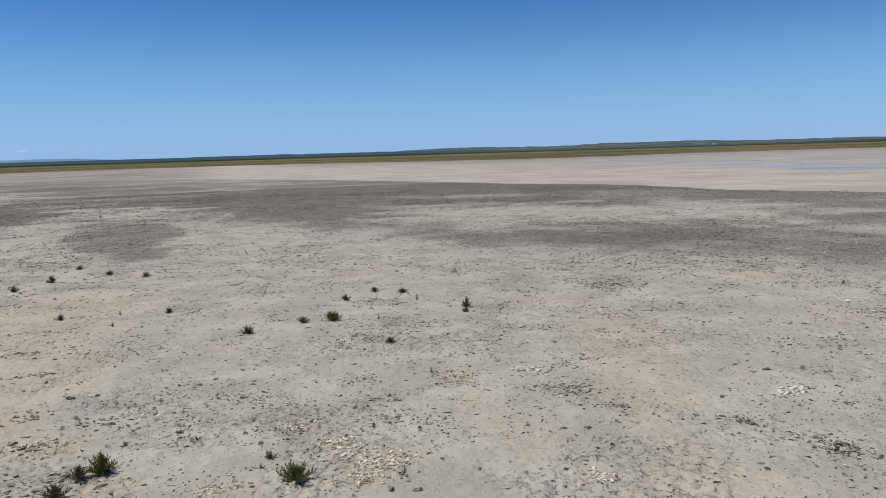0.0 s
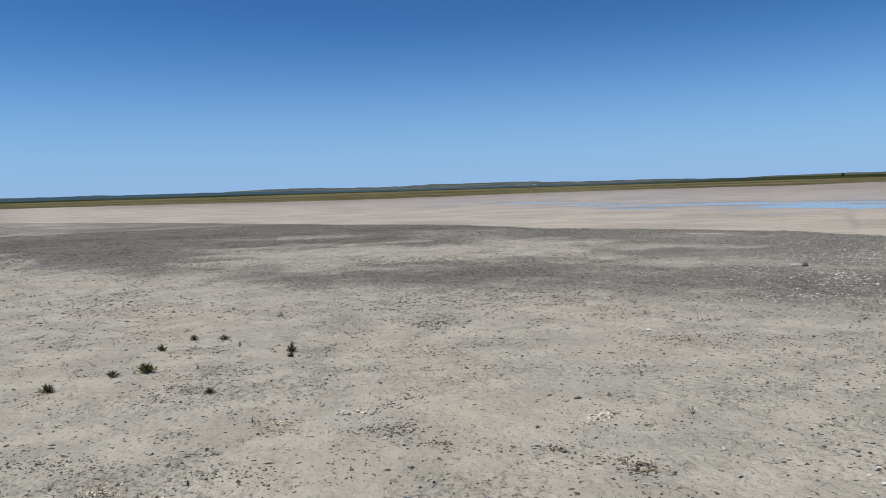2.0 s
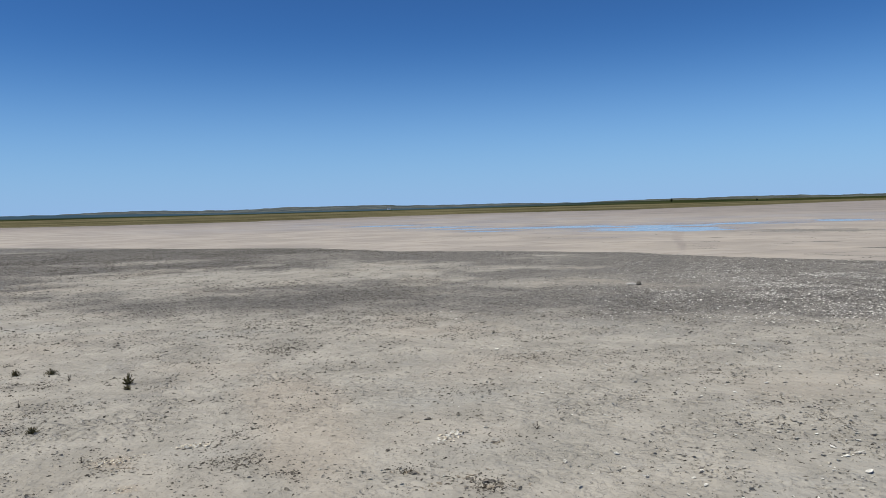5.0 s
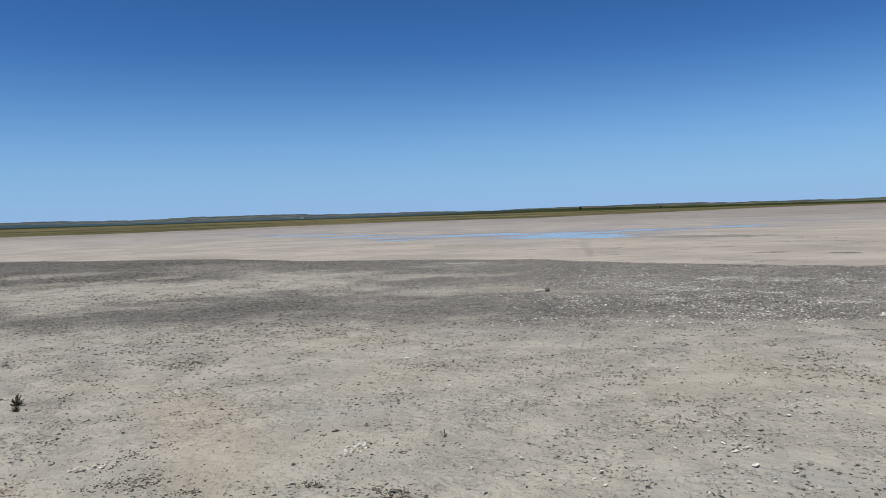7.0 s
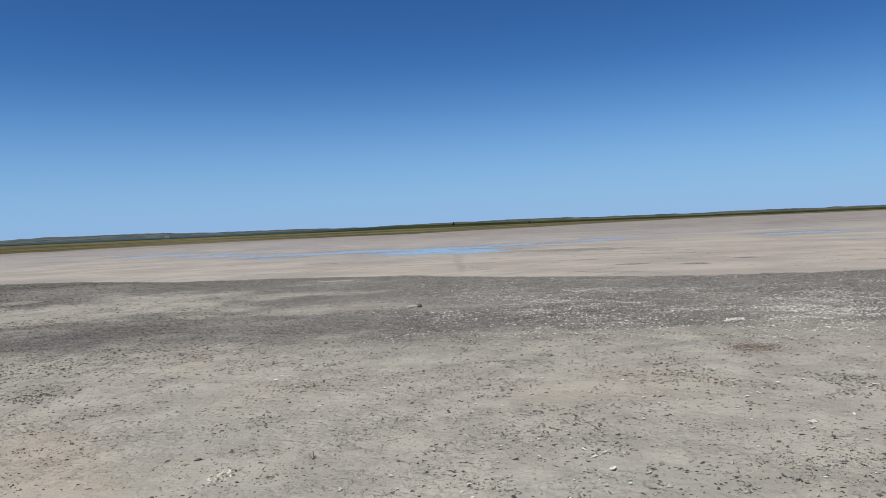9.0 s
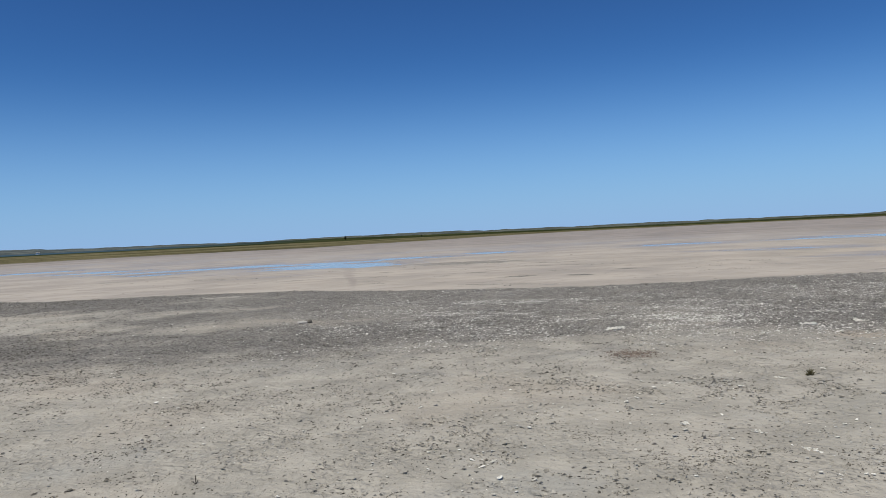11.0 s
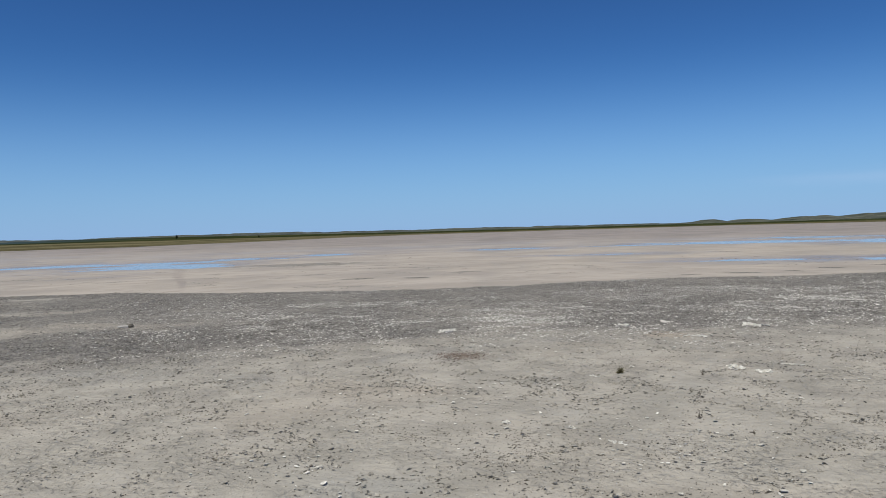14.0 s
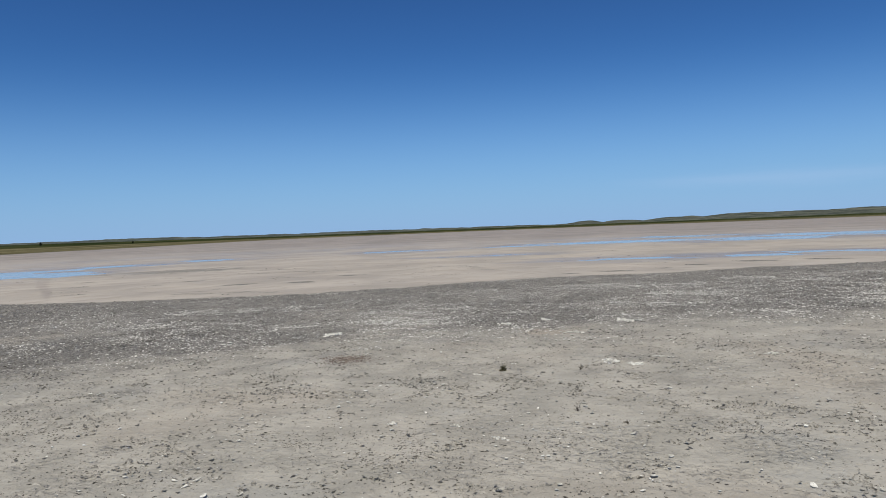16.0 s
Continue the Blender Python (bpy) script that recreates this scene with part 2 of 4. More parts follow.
    z = near * (0.014 * (fbm(x, y, 2.6, 40, 3) - 0.5) + 0.009 * (fbm(x, y, 0.55, 44, 3) - 0.5) + 0.055 * np.clip(dark, 0, 1) * (fbm(x, y, 0.42, 47, 3) - 0.5) + 0.004 * (vnoise(x, y, 0.09, 49) - 0.5))
    rough = 0.30 + 0.70 * step(0.44, 0.60, fbm(x, y, 0.55, 93, 4)) * (0.35 + 0.65 * step(0.36, 0.60, fbm(x, y, 2.4, 97, 3)))
    z = z + near * rough * 0.032 * (np.abs(fbm(x, y, 0.22, 95, 3) - 0.5) * 2 - 0.2) * (1 - step(14, 24, r))
    z = z - 0.10 * water
    rise = step(shore + 40, 720, r) * 0.6 + step(640, 930, r) * (1.8 + 2.8 * (1 - step(-5, 10, az)) + 1.4 * np.exp(-((az - 38) / 8) ** 2) - 0.7 * step(48, 60, az))
    return dict(dark=dark, flat=flat, wet=wet, grass=grass, belt=belt, z=z + rise, water=water, warm=warm, silt=silt, far=far, rough=rough * (1 - flat), ochre=ochre, sand=sand, r=r, az=az)


def height(x, y):
    return float(land(np.array([float(x)]), np.array([float(y)]))["z"][0])


# ---- materials ----
def material(name, rough=0.9):
    m = bpy.data.materials.new(name)
    m.use_nodes = True
    b = m.node_tree.nodes["Principled BSDF"]
    b.inputs["Roughness"].default_value = rough
    b.inputs["Specular IOR Level"].default_value = 0.25
    return m, m.node_tree.nodes, m.node_tree.links, b


def tex_noise(n, l, scale, detail=4.0, rough=0.6, coords=None):
    t = n.new("ShaderNodeTexNoise")
    t.inputs["Scale"].default_value, t.inputs["Detail"].default_value, t.inputs["Roughness"].default_value = scale, detail, rough
    l.new(coords, t.inputs["Vector"])
    return t.outputs["Fac"]


def ramp(n, l, fac, lo, hi):
    m = n.new("ShaderNodeMapRange")
    m.inputs["From Min"].default_value, m.inputs["From Max"].default_value = lo, hi
    m.interpolation_type = "SMOOTHSTEP"
    l.new(fac, m.inputs["Value"])
    return m.outputs["Result"]


def mix(n, l, fac, a, b, mode="MIX"):
    m = n.new("ShaderNodeMix")
    m.data_type, m.blend_type = "RGBA", mode
    for socket, v in ((m.inputs["Factor"], fac), (m.inputs[6], a), (m.inputs[7], b)):
        if isinstance(v, tuple):
            socket.default_value = (*v, 1)
        elif isinstance(v, (int, float)):
            socket.default_value = v
        else:
            l.new(v, socket)
    return m.outputs[2]


def maths(n, l, op, a, b=0.0):
    m = n.new("ShaderNodeMath")
    m.operation = op
    for socket, v in ((m.inputs[0], a), (m.inputs[1], b)):
        if isinstance(v, (int, float)):
            socket.default_value = v
        else:
            l.new(v, socket)
    return m.outputs[0]


def ground_material():
    m, n, l, b = material("dry_lake_bed", 0.95)
    pos = n.new("ShaderNodeNewGeometry").outputs["Position"]
    zone = {}
    for key in ("dark", "flat", "wet", "grass", "belt", "warm", "rough", "silt", "far", "ochre", "sand"):
        a = n.new("ShaderNodeAttribute")
        a.attribute_name = key
        zone[key] = a.outputs["Fac"]
    big = tex_noise(n, l, 0.35, 3, 0.5, pos)
    mid = tex_noise(n, l, 1.6, 5, 0.6, pos)
    fine = tex_noise(n, l, 14, 6, 0.65, pos)
    grain = tex_noise(n, l, 90, 4, 0.7, pos)
    clay = mix(n, l, ramp(n, l, mid, 0.35, 0.65), (0.312, 0.295, 0.259), (0.408, 0.382, 0.336))
    clay = mix(n, l, maths(n, l, "MULTIPLY", ramp(n, l, big, 0.5, 0.68), 0.25), clay, (0.412, 0.348, 0.280))
    clay = mix(n, l, maths(n, l, "MULTIPLY", ramp(n, l, tex_noise(n, l, 0.55, 4, 0.6, pos), 0.52, 0.7), 0.5), clay, (0.335, 0.331, 0.309))
    clay = mix(n, l, maths(n, l, "MULTIPLY", zone["warm"], 0.32), clay, (0.432, 0.358, 0.282))
    # crumbly dark stains
    stain = maths(n, l, "MULTIPLY", ramp(n, l, tex_noise(n, l, 2.6, 6, 0.7, pos), 0.54, 0.66), ramp(n, l, tex_noise(n, l, 34, 4, 0.7, pos), 0.48, 0.58))
    clay = mix(n, l, maths(n, l, "MULTIPLY", stain, maths(n, l, "MULTIPLY", zone["rough"], 0.35)), clay, (0.21, 0.195, 0.17))
    clay = mix(n, l, maths(n, l, "MULTIPLY", ramp(n, l, grain, 0.60, 0.72), 0.25), clay, (0.17, 0.155, 0.135))
    specks = maths(n, l, "MULTIPLY", ramp(n, l, tex_noise(n, l, 60, 3, 0.6, pos), 0.56, 0.62), ramp(n, l, tex_noise(n, l, 1.9, 5, 0.7, pos), 0.54, 0.68))
    clay = mix(n, l, maths(n, l, "MULTIPLY", specks, maths(n, l, "MULTIPLY", zone["rough"], 0.6)), clay, (0.10, 0.092, 0.08))
    clay = mix(n, l, maths(n, l, "MULTIPLY", ramp(n, l, tex_noise(n, l, 55, 3, 0.6, pos), 0.62, 0.70), 0.4), clay, (0.47, 0.44, 0.385))
    clay = mix(n, l, maths(n, l, "MULTIPLY", zone["ochre"], ramp(n, l, tex_noise(n, l, 16, 5, 0.7, pos), 0.30, 0.66)), clay, (0.388, 0.330, 0.264))
    # scaly clods, coloured darker in the hollows between them
    scales = tex_noise(n, l, 11.0, 2, 0.45, pos)
    scaly = maths(n, l, "ADD", 0.1, maths(n, l, "MULTIPLY", zone["rough"], 0.9))
    clay = mix(n, l, maths(n, l, "MULTIPLY", maths(n, l, "MULTIPLY", maths(n, l, "SUBTRACT", 1.0, ramp(n, l, scales, 0.28, 0.42)), scaly), 0.30), clay, (0.190, 0.175, 0.150))
    # cracked skin: plates a hand wide, in patches
    bent = n.new("ShaderNodeTexNoise")
    bent.inputs["Scale"].default_value, bent.inputs["Detail"].default_value = 7, 4
    l.new(pos, bent.inputs["Vector"])
    vor = n.new("ShaderNodeTexVoronoi")
    vor.feature = "DISTANCE_TO_EDGE"
    vor.inputs["Scale"].default_value = 10
    l.new(mix(n, l, 0.16, pos, bent.outputs["Color"]), vor.inputs["Vector"])
    plates = vor.outputs["Distance"]
    cracked = maths(n, l, "MULTIPLY", ramp(n, l, tex_noise(n, l, 1.5, 5, 0.65, pos), 0.56, 0.68), maths(n, l, "ADD", 0.2, maths(n, l, "MULTIPLY", zone["rough"], 0.8)))
    cracked = maths(n, l, "MULTIPLY", cracked, ramp(n, l, tex_noise(n, l, 6.0, 4, 0.6, pos), 0.50, 0.62))
    crack = maths(n, l, "MULTIPLY", maths(n, l, "SUBTRACT", 1.0, ramp(n, l, plates, 0.0, 0.045)), cracked)
    clay = mix(n, l, maths(n, l, "MULTIPLY", crack, 0.5), clay, (0.13, 0.118, 0.10))
    darkc = mix(n, l, ramp(n, l, tex_noise(n, l, 24, 5, 0.75, pos), 0.38, 0.62), (0.100, 0.094, 0.086), (0.310, 0.294, 0.269))
    darkc = mix(n, l, maths(n, l, "MULTIPLY", ramp(n, l, tex_noise(n, l, 5.5, 5, 0.7, pos), 0.50, 0.62), 0.55), darkc, (0.300, 0.280, 0.252))
    darkc = mix(n, l, maths(n, l, "MULTIPLY", ramp(n, l, tex_noise(n, l, 3.5, 5, 0.7, pos), 0.52, 0.64), 0.6), darkc, (0.075, 0.069, 0.062))
    edge = maths(n, l, "ADD", zone["dark"], maths(n, l, "MULTIPLY", maths(n, l, "SUBTRACT", fine, 0.5), 0.9))
    edge = maths(n, l, "ADD", edge, maths(n, l, "MULTIPLY", maths(n, l, "SUBTRACT", tex_noise(n, l, 1.1, 5, 0.7, pos), 0.52), 0.9))
    col = mix(n, l, maths(n, l, "MULTIPLY", ramp(n, l, edge, 0.15, 0.75), 0.95), clay, darkc)
    mud = mix(n, l, ramp(n, l, tex_noise(n, l, 0.22, 5, 0.6, pos), 0.35, 0.65), (0.318, 0.288, 0.260), (0.430, 0.386, 0.340))
    mud = mix(n, l, maths(n, l, "MULTIPLY", ramp(n, l, tex_noise(n, l, 0.9, 6, 0.7, pos), 0.50, 0.68), 0.5), mud, (0.24, 0.217, 0.193))
    col = mix(n, l, ramp(n, l, zone["dark"], 0.95, 1.4), col, (0.080, 0.073, 0.066))
    mud = mix(n, l, zone["sand"], mud, mix(n, l, ramp(n, l, tex_noise(n, l, 0.5, 5, 0.6, pos), 0.38, 0.62), (0.320, 0.290, 0.246), (0.440, 0.380, 0.312)))
    col = mix(n, l, zone["flat"], col, mud)
    col = mix(n, l, zone["wet"], col, mix(n, l, ramp(n, l, tex_noise(n, l, 0.12, 4, 0.6, pos), 0.4, 0.6), (0.268, 0.252, 0.250), (0.338, 0.314, 0.303)))
    col = mix(n, l, zone["silt"], col, mix(n, l, ramp(n, l, tex_noise(n, l, 0.1, 5, 0.6, pos), 0.4, 0.6), (0.205, 0.182, 0.168), (0.285, 0.253, 0.234)))
    steppe = mix(n, l, ramp(n, l, tex_noise(n, l, 0.02, 4, 0.6, pos), 0.38, 0.62), (0.092, 0.083, 0.046), (0.158, 0.140, 0.082))
    col = mix(n, l, zone["grass"], col, steppe)
    scrub = mix(n, l, ramp(n, l, tex_noise(n, l, 0.012, 5, 0.6, pos), 0.4, 0.6), (0.020, 0.028, 0.012), (0.042, 0.048, 0.019))
    col = mix(n, l, zone["belt"], col, scrub)
    # distance haze painted as blue over the ground beyond 700 m
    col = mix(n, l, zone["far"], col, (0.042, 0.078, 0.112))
    l.new(col, b.inputs["Base Color"])
    rough = maths(n, l, "SUBTRACT", 0.95, maths(n, l, "MULTIPLY", maths(n, l, "POWER", zone["wet"], 2.0), 0.66))
    l.new(rough, b.inputs["Roughness"])
    l.new(maths(n, l, "MULTIPLY", maths(n, l, "SUBTRACT", 1.0, zone["grass"]), 0.25), b.inputs["Specular IOR Level"])
    # relief: low lumps in patches, curled plates between cracks, coarse clods in the dark band
    h = maths(n, l, "ADD", maths(n, l, "MULTIPLY", fine, 0.014), maths(n, l, "MULTIPLY", grain, 0.0022))
    lumps = ramp(n, l, tex_noise(n, l, 24, 4, 0.6, pos), 0.50, 0.74)
    h = maths(n, l, "ADD", h, maths(n, l, "MULTIPLY", maths(n, l, "MULTIPLY", lumps, zone["rough"]), 0.014))
    h = maths(n, l, "ADD", h, maths(n, l, "MULTIPLY", maths(n, l, "MULTIPLY", ramp(n, l, scales, 0.34, 0.62), scaly), 0.018))
    h = maths(n, l, "ADD", h, maths(n, l, "MULTIPLY", maths(n, l, "MULTIPLY", tex_noise(n, l, 30, 4, 0.7, pos), zone["dark"]), 0.070))
    rim = maths(n, l, "MULTIPLY", maths(n, l, "SUBTRACT", 1.0, ramp(n, l, plates, 0.02, 0.22)), cracked)
    h = maths(n, l, "ADD", h, maths(n, l, "MULTIPLY", rim, 0.010))
    h = maths(n, l, "SUBTRACT", h, maths(n, l, "MULTIPLY", crack, 0.016))
    bump = n.new("ShaderNodeBump")
    bump.inputs["Strength"].default_value, bump.inputs["Distance"].default_value = 1.0, 1.0
    l.new(h, bump.inputs["Height"])
    l.new(bump.outputs["Normal"], b.inputs["Normal"])
    return m


def plain_material(name, dark, light, scale, rough=0.9, island=0.3, bump_d=0.0):
    """Colour between two shades by grain, with each loose piece a little different."""
    m, n, l, b = material(name, rough)
    geo = n.new("ShaderNodeNewGeometry")
    pos = geo.outputs["Position"]
    g = tex_noise(n, l, scale, 5, 0.65, pos)
    f = maths(n, l, "ADD", ramp(n, l, g, 0.3, 0.7), maths(n, l, "MULTIPLY", maths(n, l, "SUBTRACT", geo.outputs["Random Per Island"], 0.5), island * 2))
    f = maths(n, l, "MINIMUM", maths(n, l, "MAXIMUM", f, 0.0), 1.0)
    l.new(mix(n, l, f, dark, light), b.inputs["Base Color"])
    if bump_d:
        bump = n.new("ShaderNodeBump")
        bump.inputs["Distance"].default_value = bump_d
        l.new(g, bump.inputs["Height"])
        l.new(bump.outputs["Normal"], b.inputs["Normal"])
    return m


def water_material():
    m, n, l, b = material("shallow_water", 0.10)
    b.inputs["Base Color"].default_value = (0.30, 0.285, 0.265, 1)
    b.inputs["Specular IOR Level"].default_value = 0.5
    b.inputs["IOR"].default_value = 1.33
    pos = n.new("ShaderNodeNewGeometry").outputs["Position"]
    bump = n.new("ShaderNodeBump")
    bump.inputs["Strength"].default_value, bump.inputs["Distance"].default_value = 1.0, 0.0015
    l.new(tex_noise(n, l, 9, 3, 0.6, pos), bump.inputs["Height"])
    l.new(bump.outputs["Normal"], b.inputs["Normal"])
    return m


GROUND = ground_material()
WATER = water_material()


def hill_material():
    m, n, l, b = material("hazy_scrub_hill", 0.95)
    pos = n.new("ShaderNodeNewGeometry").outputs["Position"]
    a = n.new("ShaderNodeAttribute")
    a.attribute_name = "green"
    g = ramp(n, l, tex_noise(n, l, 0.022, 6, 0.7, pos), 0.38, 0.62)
    # scrub in two shades; the blue-grey one has distance haze painted in
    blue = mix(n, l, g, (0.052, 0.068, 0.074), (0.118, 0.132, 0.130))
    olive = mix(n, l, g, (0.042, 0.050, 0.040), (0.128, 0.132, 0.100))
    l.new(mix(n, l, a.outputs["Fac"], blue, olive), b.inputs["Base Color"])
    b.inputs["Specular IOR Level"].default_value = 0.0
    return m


HILL = hill_material()
# the far ridge's blue is air haze painted into its base colour
HAZED_HILL = plain_material("haze_blue_hill", (0.12, 0.20, 0.30), (0.15, 0.235, 0.335), 0.002, 0.95, 0.0)
CRUMB = plain_material("dark_crumb", (0.035, 0.031, 0.026), (0.14, 0.127, 0.108), 60, 0.95, 0.45)
FAINT = plain_material("grey_brown_crumb", (0.075, 0.068, 0.058), (0.20, 0.184, 0.158), 60, 0.95, 0.45)
GRAVEL = plain_material("grey_crumb", (0.085, 0.079, 0.072), (0.34, 0.322, 0.295), 50, 0.95, 0.5)
DARK_GRAVEL = plain_material("dark_grey_crumb", (0.045, 0.041, 0.037), (0.215, 0.203, 0.185), 50, 0.95, 0.5)
CLOD = plain_material("grey_clod", (0.060, 0.054, 0.047), (0.24, 0.22, 0.19), 60, 0.95, 0.2, 0.006)
RUST = plain_material("rusty_crumb", (0.090, 0.072, 0.060), (0.21, 0.165, 0.138), 50, 0.95, 0.5)
BROWN = plain_material("brown_crust", (0.17, 0.145, 0.115), (0.40, 0.355, 0.29), 40, 0.95, 0.5, 0.003)
FLAKE = plain_material("clay_flake", (0.27, 0.252, 0.22), (0.42, 0.392, 0.342), 40, 0.95, 0.4)
SALT = plain_material("salt_crust", (0.36, 0.345, 0.305), (0.74, 0.72, 0.665), 45, 0.85, 0.45, 0.004)
PALE = plain_material("pale_crust", (0.27, 0.257, 0.235), (0.70, 0.68, 0.635), 45, 0.9, 0.5, 0.003)
CURLED = plain_material("curled_flake", (0.24, 0.226, 0.199), (0.42, 0.395, 0.35), 40, 0.95, 0.5)
CREAM = plain_material("cream_crust", (0.36, 0.305, 0.225), (0.76, 0.70, 0.585), 60, 0.9, 0.5, 0.004)
GREEN = plain_material("samphire_green", (0.058, 0.068, 0.019), (0.142, 0.150, 0.046), 40, 0.7, 0.4)
OLIVE = plain_material("samphire_olive", (0.055, 0.050, 0.026), (0.130, 0.115, 0.060), 40, 0.75, 0.4)
BARK = plain_material("woody_stem", (0.045, 0.036, 0.028), (0.11, 0.09, 0.07), 60, 0.9, 0.3)
GRASSM = plain_material("dry_grass", (0.075, 0.073, 0.030), (0.150, 0.136, 0.062), 0.3, 0.9, 0.5)
STONE = plain_material("pale_stone", (0.36, 0.345, 0.32), (0.50, 0.48, 0.45), 25, 0.9, 0.1, 0.006)
LEAF = plain_material("tree_leaf", (0.025, 0.032, 0.014), (0.05, 0.06, 0.024), 1.0, 0.85, 0.5)
PLASTER = plain_material("white_plaster", (0.68, 0.67, 0.64), (0.80, 0.79, 0.76), 1.0, 0.9, 0.0)
for leafy in (GREEN, OLIVE):
    leafy.node_tree.nodes["Principled BSDF"].inputs["Specular IOR Level"].default_value = 0.08
ROOF = plain_material("grey_roof", (0.18, 0.17, 0.17), (0.28, 0.26, 0.25), 1.0, 0.8, 0.0)


# ---- ground, water, hills ----
def mesh_from(name, verts, faces, mat, attrs=None, smooth=True):
    me = bpy.data.meshes.new(name)
    verts, faces = np.asarray(verts, dtype=np.float32), np.asarray(faces, dtype=np.int32)
    k = faces.shape[1]
    me.vertices.add(len(verts))
    me.vertices.foreach_set("co", verts.ravel())
    me.loops.add(faces.size)
    me.loops.foreach_set("vertex_index", faces.ravel())
    me.polygons.add(len(faces))
    me.polygons.foreach_set("loop_start", np.arange(0, faces.size, k, dtype=np.int32))
    me.polygons.foreach_set("use_smooth", np.full(len(faces), smooth))
    for key, values in (attrs or {}).items():
        me.attributes.new(key, "FLOAT", "POINT").data.foreach_set("value", np.asarray(values, dtype=np.float32))
    me.update()
    me.validate()
    me.materials.append(mat)
    return me


def grid_faces(rows, cols, closed):
    i, j = np.meshgrid(np.arange(rows - 1), np.arange(cols if closed else cols - 1), indexing="ij")
    j2 = (j + 1) % cols
    return np.stack([i * cols + j, i * cols + j2, (i + 1) * cols + j2, (i + 1) * cols + j], -1).reshape(-1, 4)[:, ::-1]


def polar(radii, angles):
    rr, aa = np.meshgrid(radii, np.radians(angles), indexing="ij")
    return (rr * np.sin(aa)).ravel(), (rr * np.cos(aa)).ravel()


def build_ground():
    radii = np.concatenate([[0.02], np.geomspace(0.5, 3, 14), np.geomspace(3.013, 30, 500), np.geomspace(30.2, 110, 170), np.geomspace(112, 900, 80), np.geomspace(930, 4800, 30)])
    angles = np.concatenate([np.arange(-38, 108, 0.2), np.arange(108, 322, 3.0)])
    x, y = polar(radii, angles)
    zone = land(x, y)
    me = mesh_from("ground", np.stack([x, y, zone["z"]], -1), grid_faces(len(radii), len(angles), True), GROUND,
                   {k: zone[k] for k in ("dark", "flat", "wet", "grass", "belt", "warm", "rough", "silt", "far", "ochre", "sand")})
    tagged(new("ground", me), "pale dry lake bed with dark crumbly bands, mudflat and steppe", "ground", kind="structure")
    x, y = polar(np.linspace(28, 125, 30), np.arange(8, 118, 1.0))
    me = mesh_from("water", np.stack([x, y, np.full_like(x, -0.035)], -1), grid_faces(30, 110, False), WATER)
    tagged(new("water", me), "shallow blue puddles lying on the wet mudflat", "water", kind="structure")


# rolling skyline: azimuth, half width in degrees, rise in metres at 1600 m
HILLS = [(-30, 10, 3.5), (-14, 7, 5.5), (-7, 5, 5.5), (1.5, 4.5, 8.5), (7, 5, 6.5), (15.5, 5.5, 9.7), (21, 2.2, 6.5), (26, 5, 5), (34, 2.5, 3), (39.5, 5, 5),
         (47, 4, 6.7), (53, 4, 4), (57, 3, 3), (62, 4, 3.2), (67, 4, 3), (72, 4, 2), (79.6, 0.8, 5.5), (82.3, 1.1, 4.5), (86.3, 1.6, 7), (90.5, 2.2, 10),
         (94.5, 3.5, 9), (98.7, 3, 10.5), (112, 8, 10), (140, 15, 9), (170, 15, 7), (-60, 15, 7), (-100, 15, 9), (-140, 15, 8)]


def build_hills():
    radii = np.concatenate([np.linspace(860, 1600, 26), np.linspace(1660, 2300, 8)])
    angles = np.concatenate([np.arange(-38, 108, 0.2), np.arange(108, 322, 1.5)])
    x, y = polar(radii, angles)
    r, az = np.hypot(x, y), np.degrees(np.arctan2(x, y))
    top = np.zeros_like(r)
    for a, w, h in HILLS:
        d = np.abs((az - a + 180) % 360 - 180)
        top = np.maximum(top, 0.88 * h * np.exp(-(d / (1.35 * w)) ** 3))
    top = top + 3.5 + 2.9 * (fbm(az * 10, az * 0, 7, 61, 6) - 0.5)
    shape = step(860, 1580, r) * (1 - step(1650, 2300, r))
    z = -1.0 + (top + 1.0) * shape * (0.9 + 0.2 * fbm(x, y, 160, 63)) + 2.4 * shape * (fbm(x, y, 90, 65) - 0.5)
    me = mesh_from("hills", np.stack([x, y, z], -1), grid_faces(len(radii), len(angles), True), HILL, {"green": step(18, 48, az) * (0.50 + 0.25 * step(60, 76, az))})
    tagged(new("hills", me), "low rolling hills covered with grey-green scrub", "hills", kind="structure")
    angles = np.arange(-60, -8, 0.4)
    radii = np.linspace(4200, 4600, 5)
    x, y = polar(radii, angles)
    az = np.degrees(np.arctan2(x, y))
    z = np.sin(np.clip((np.hypot(x, y) - 4200) / 400, 0, 1) * math.pi) * (30 + 22 * (fbm(az, az * 0, 6.0, 71) - 0.5)) * (1 - step(-27, -18, az))
    me = mesh_from("far_ridge", np.stack([x, y, z], -1), grid_faces(len(radii), len(angles), False), HAZED_HILL)
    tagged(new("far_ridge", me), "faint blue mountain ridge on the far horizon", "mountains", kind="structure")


build_ground()
build_hills()


# ---- small helpers for things ----
RNG = np.random.RandomState(11)


def part(name, me, parent=None, label="", m=None):
    ob = new(name, me)
    if parent:
        ob.parent = parent
    if m is not None:
        ob.matrix_basis = m
    return tagged(ob, label)


def bm_mesh(name, bm, mat, smooth=False):
    me = bpy.data.meshes.new(name)
    bm.to_mesh(me)
    bm.free()
    me.polygons.foreach_set("use_smooth", [smooth] * len(me.polygons))
    me.materials.append(mat)
    return me


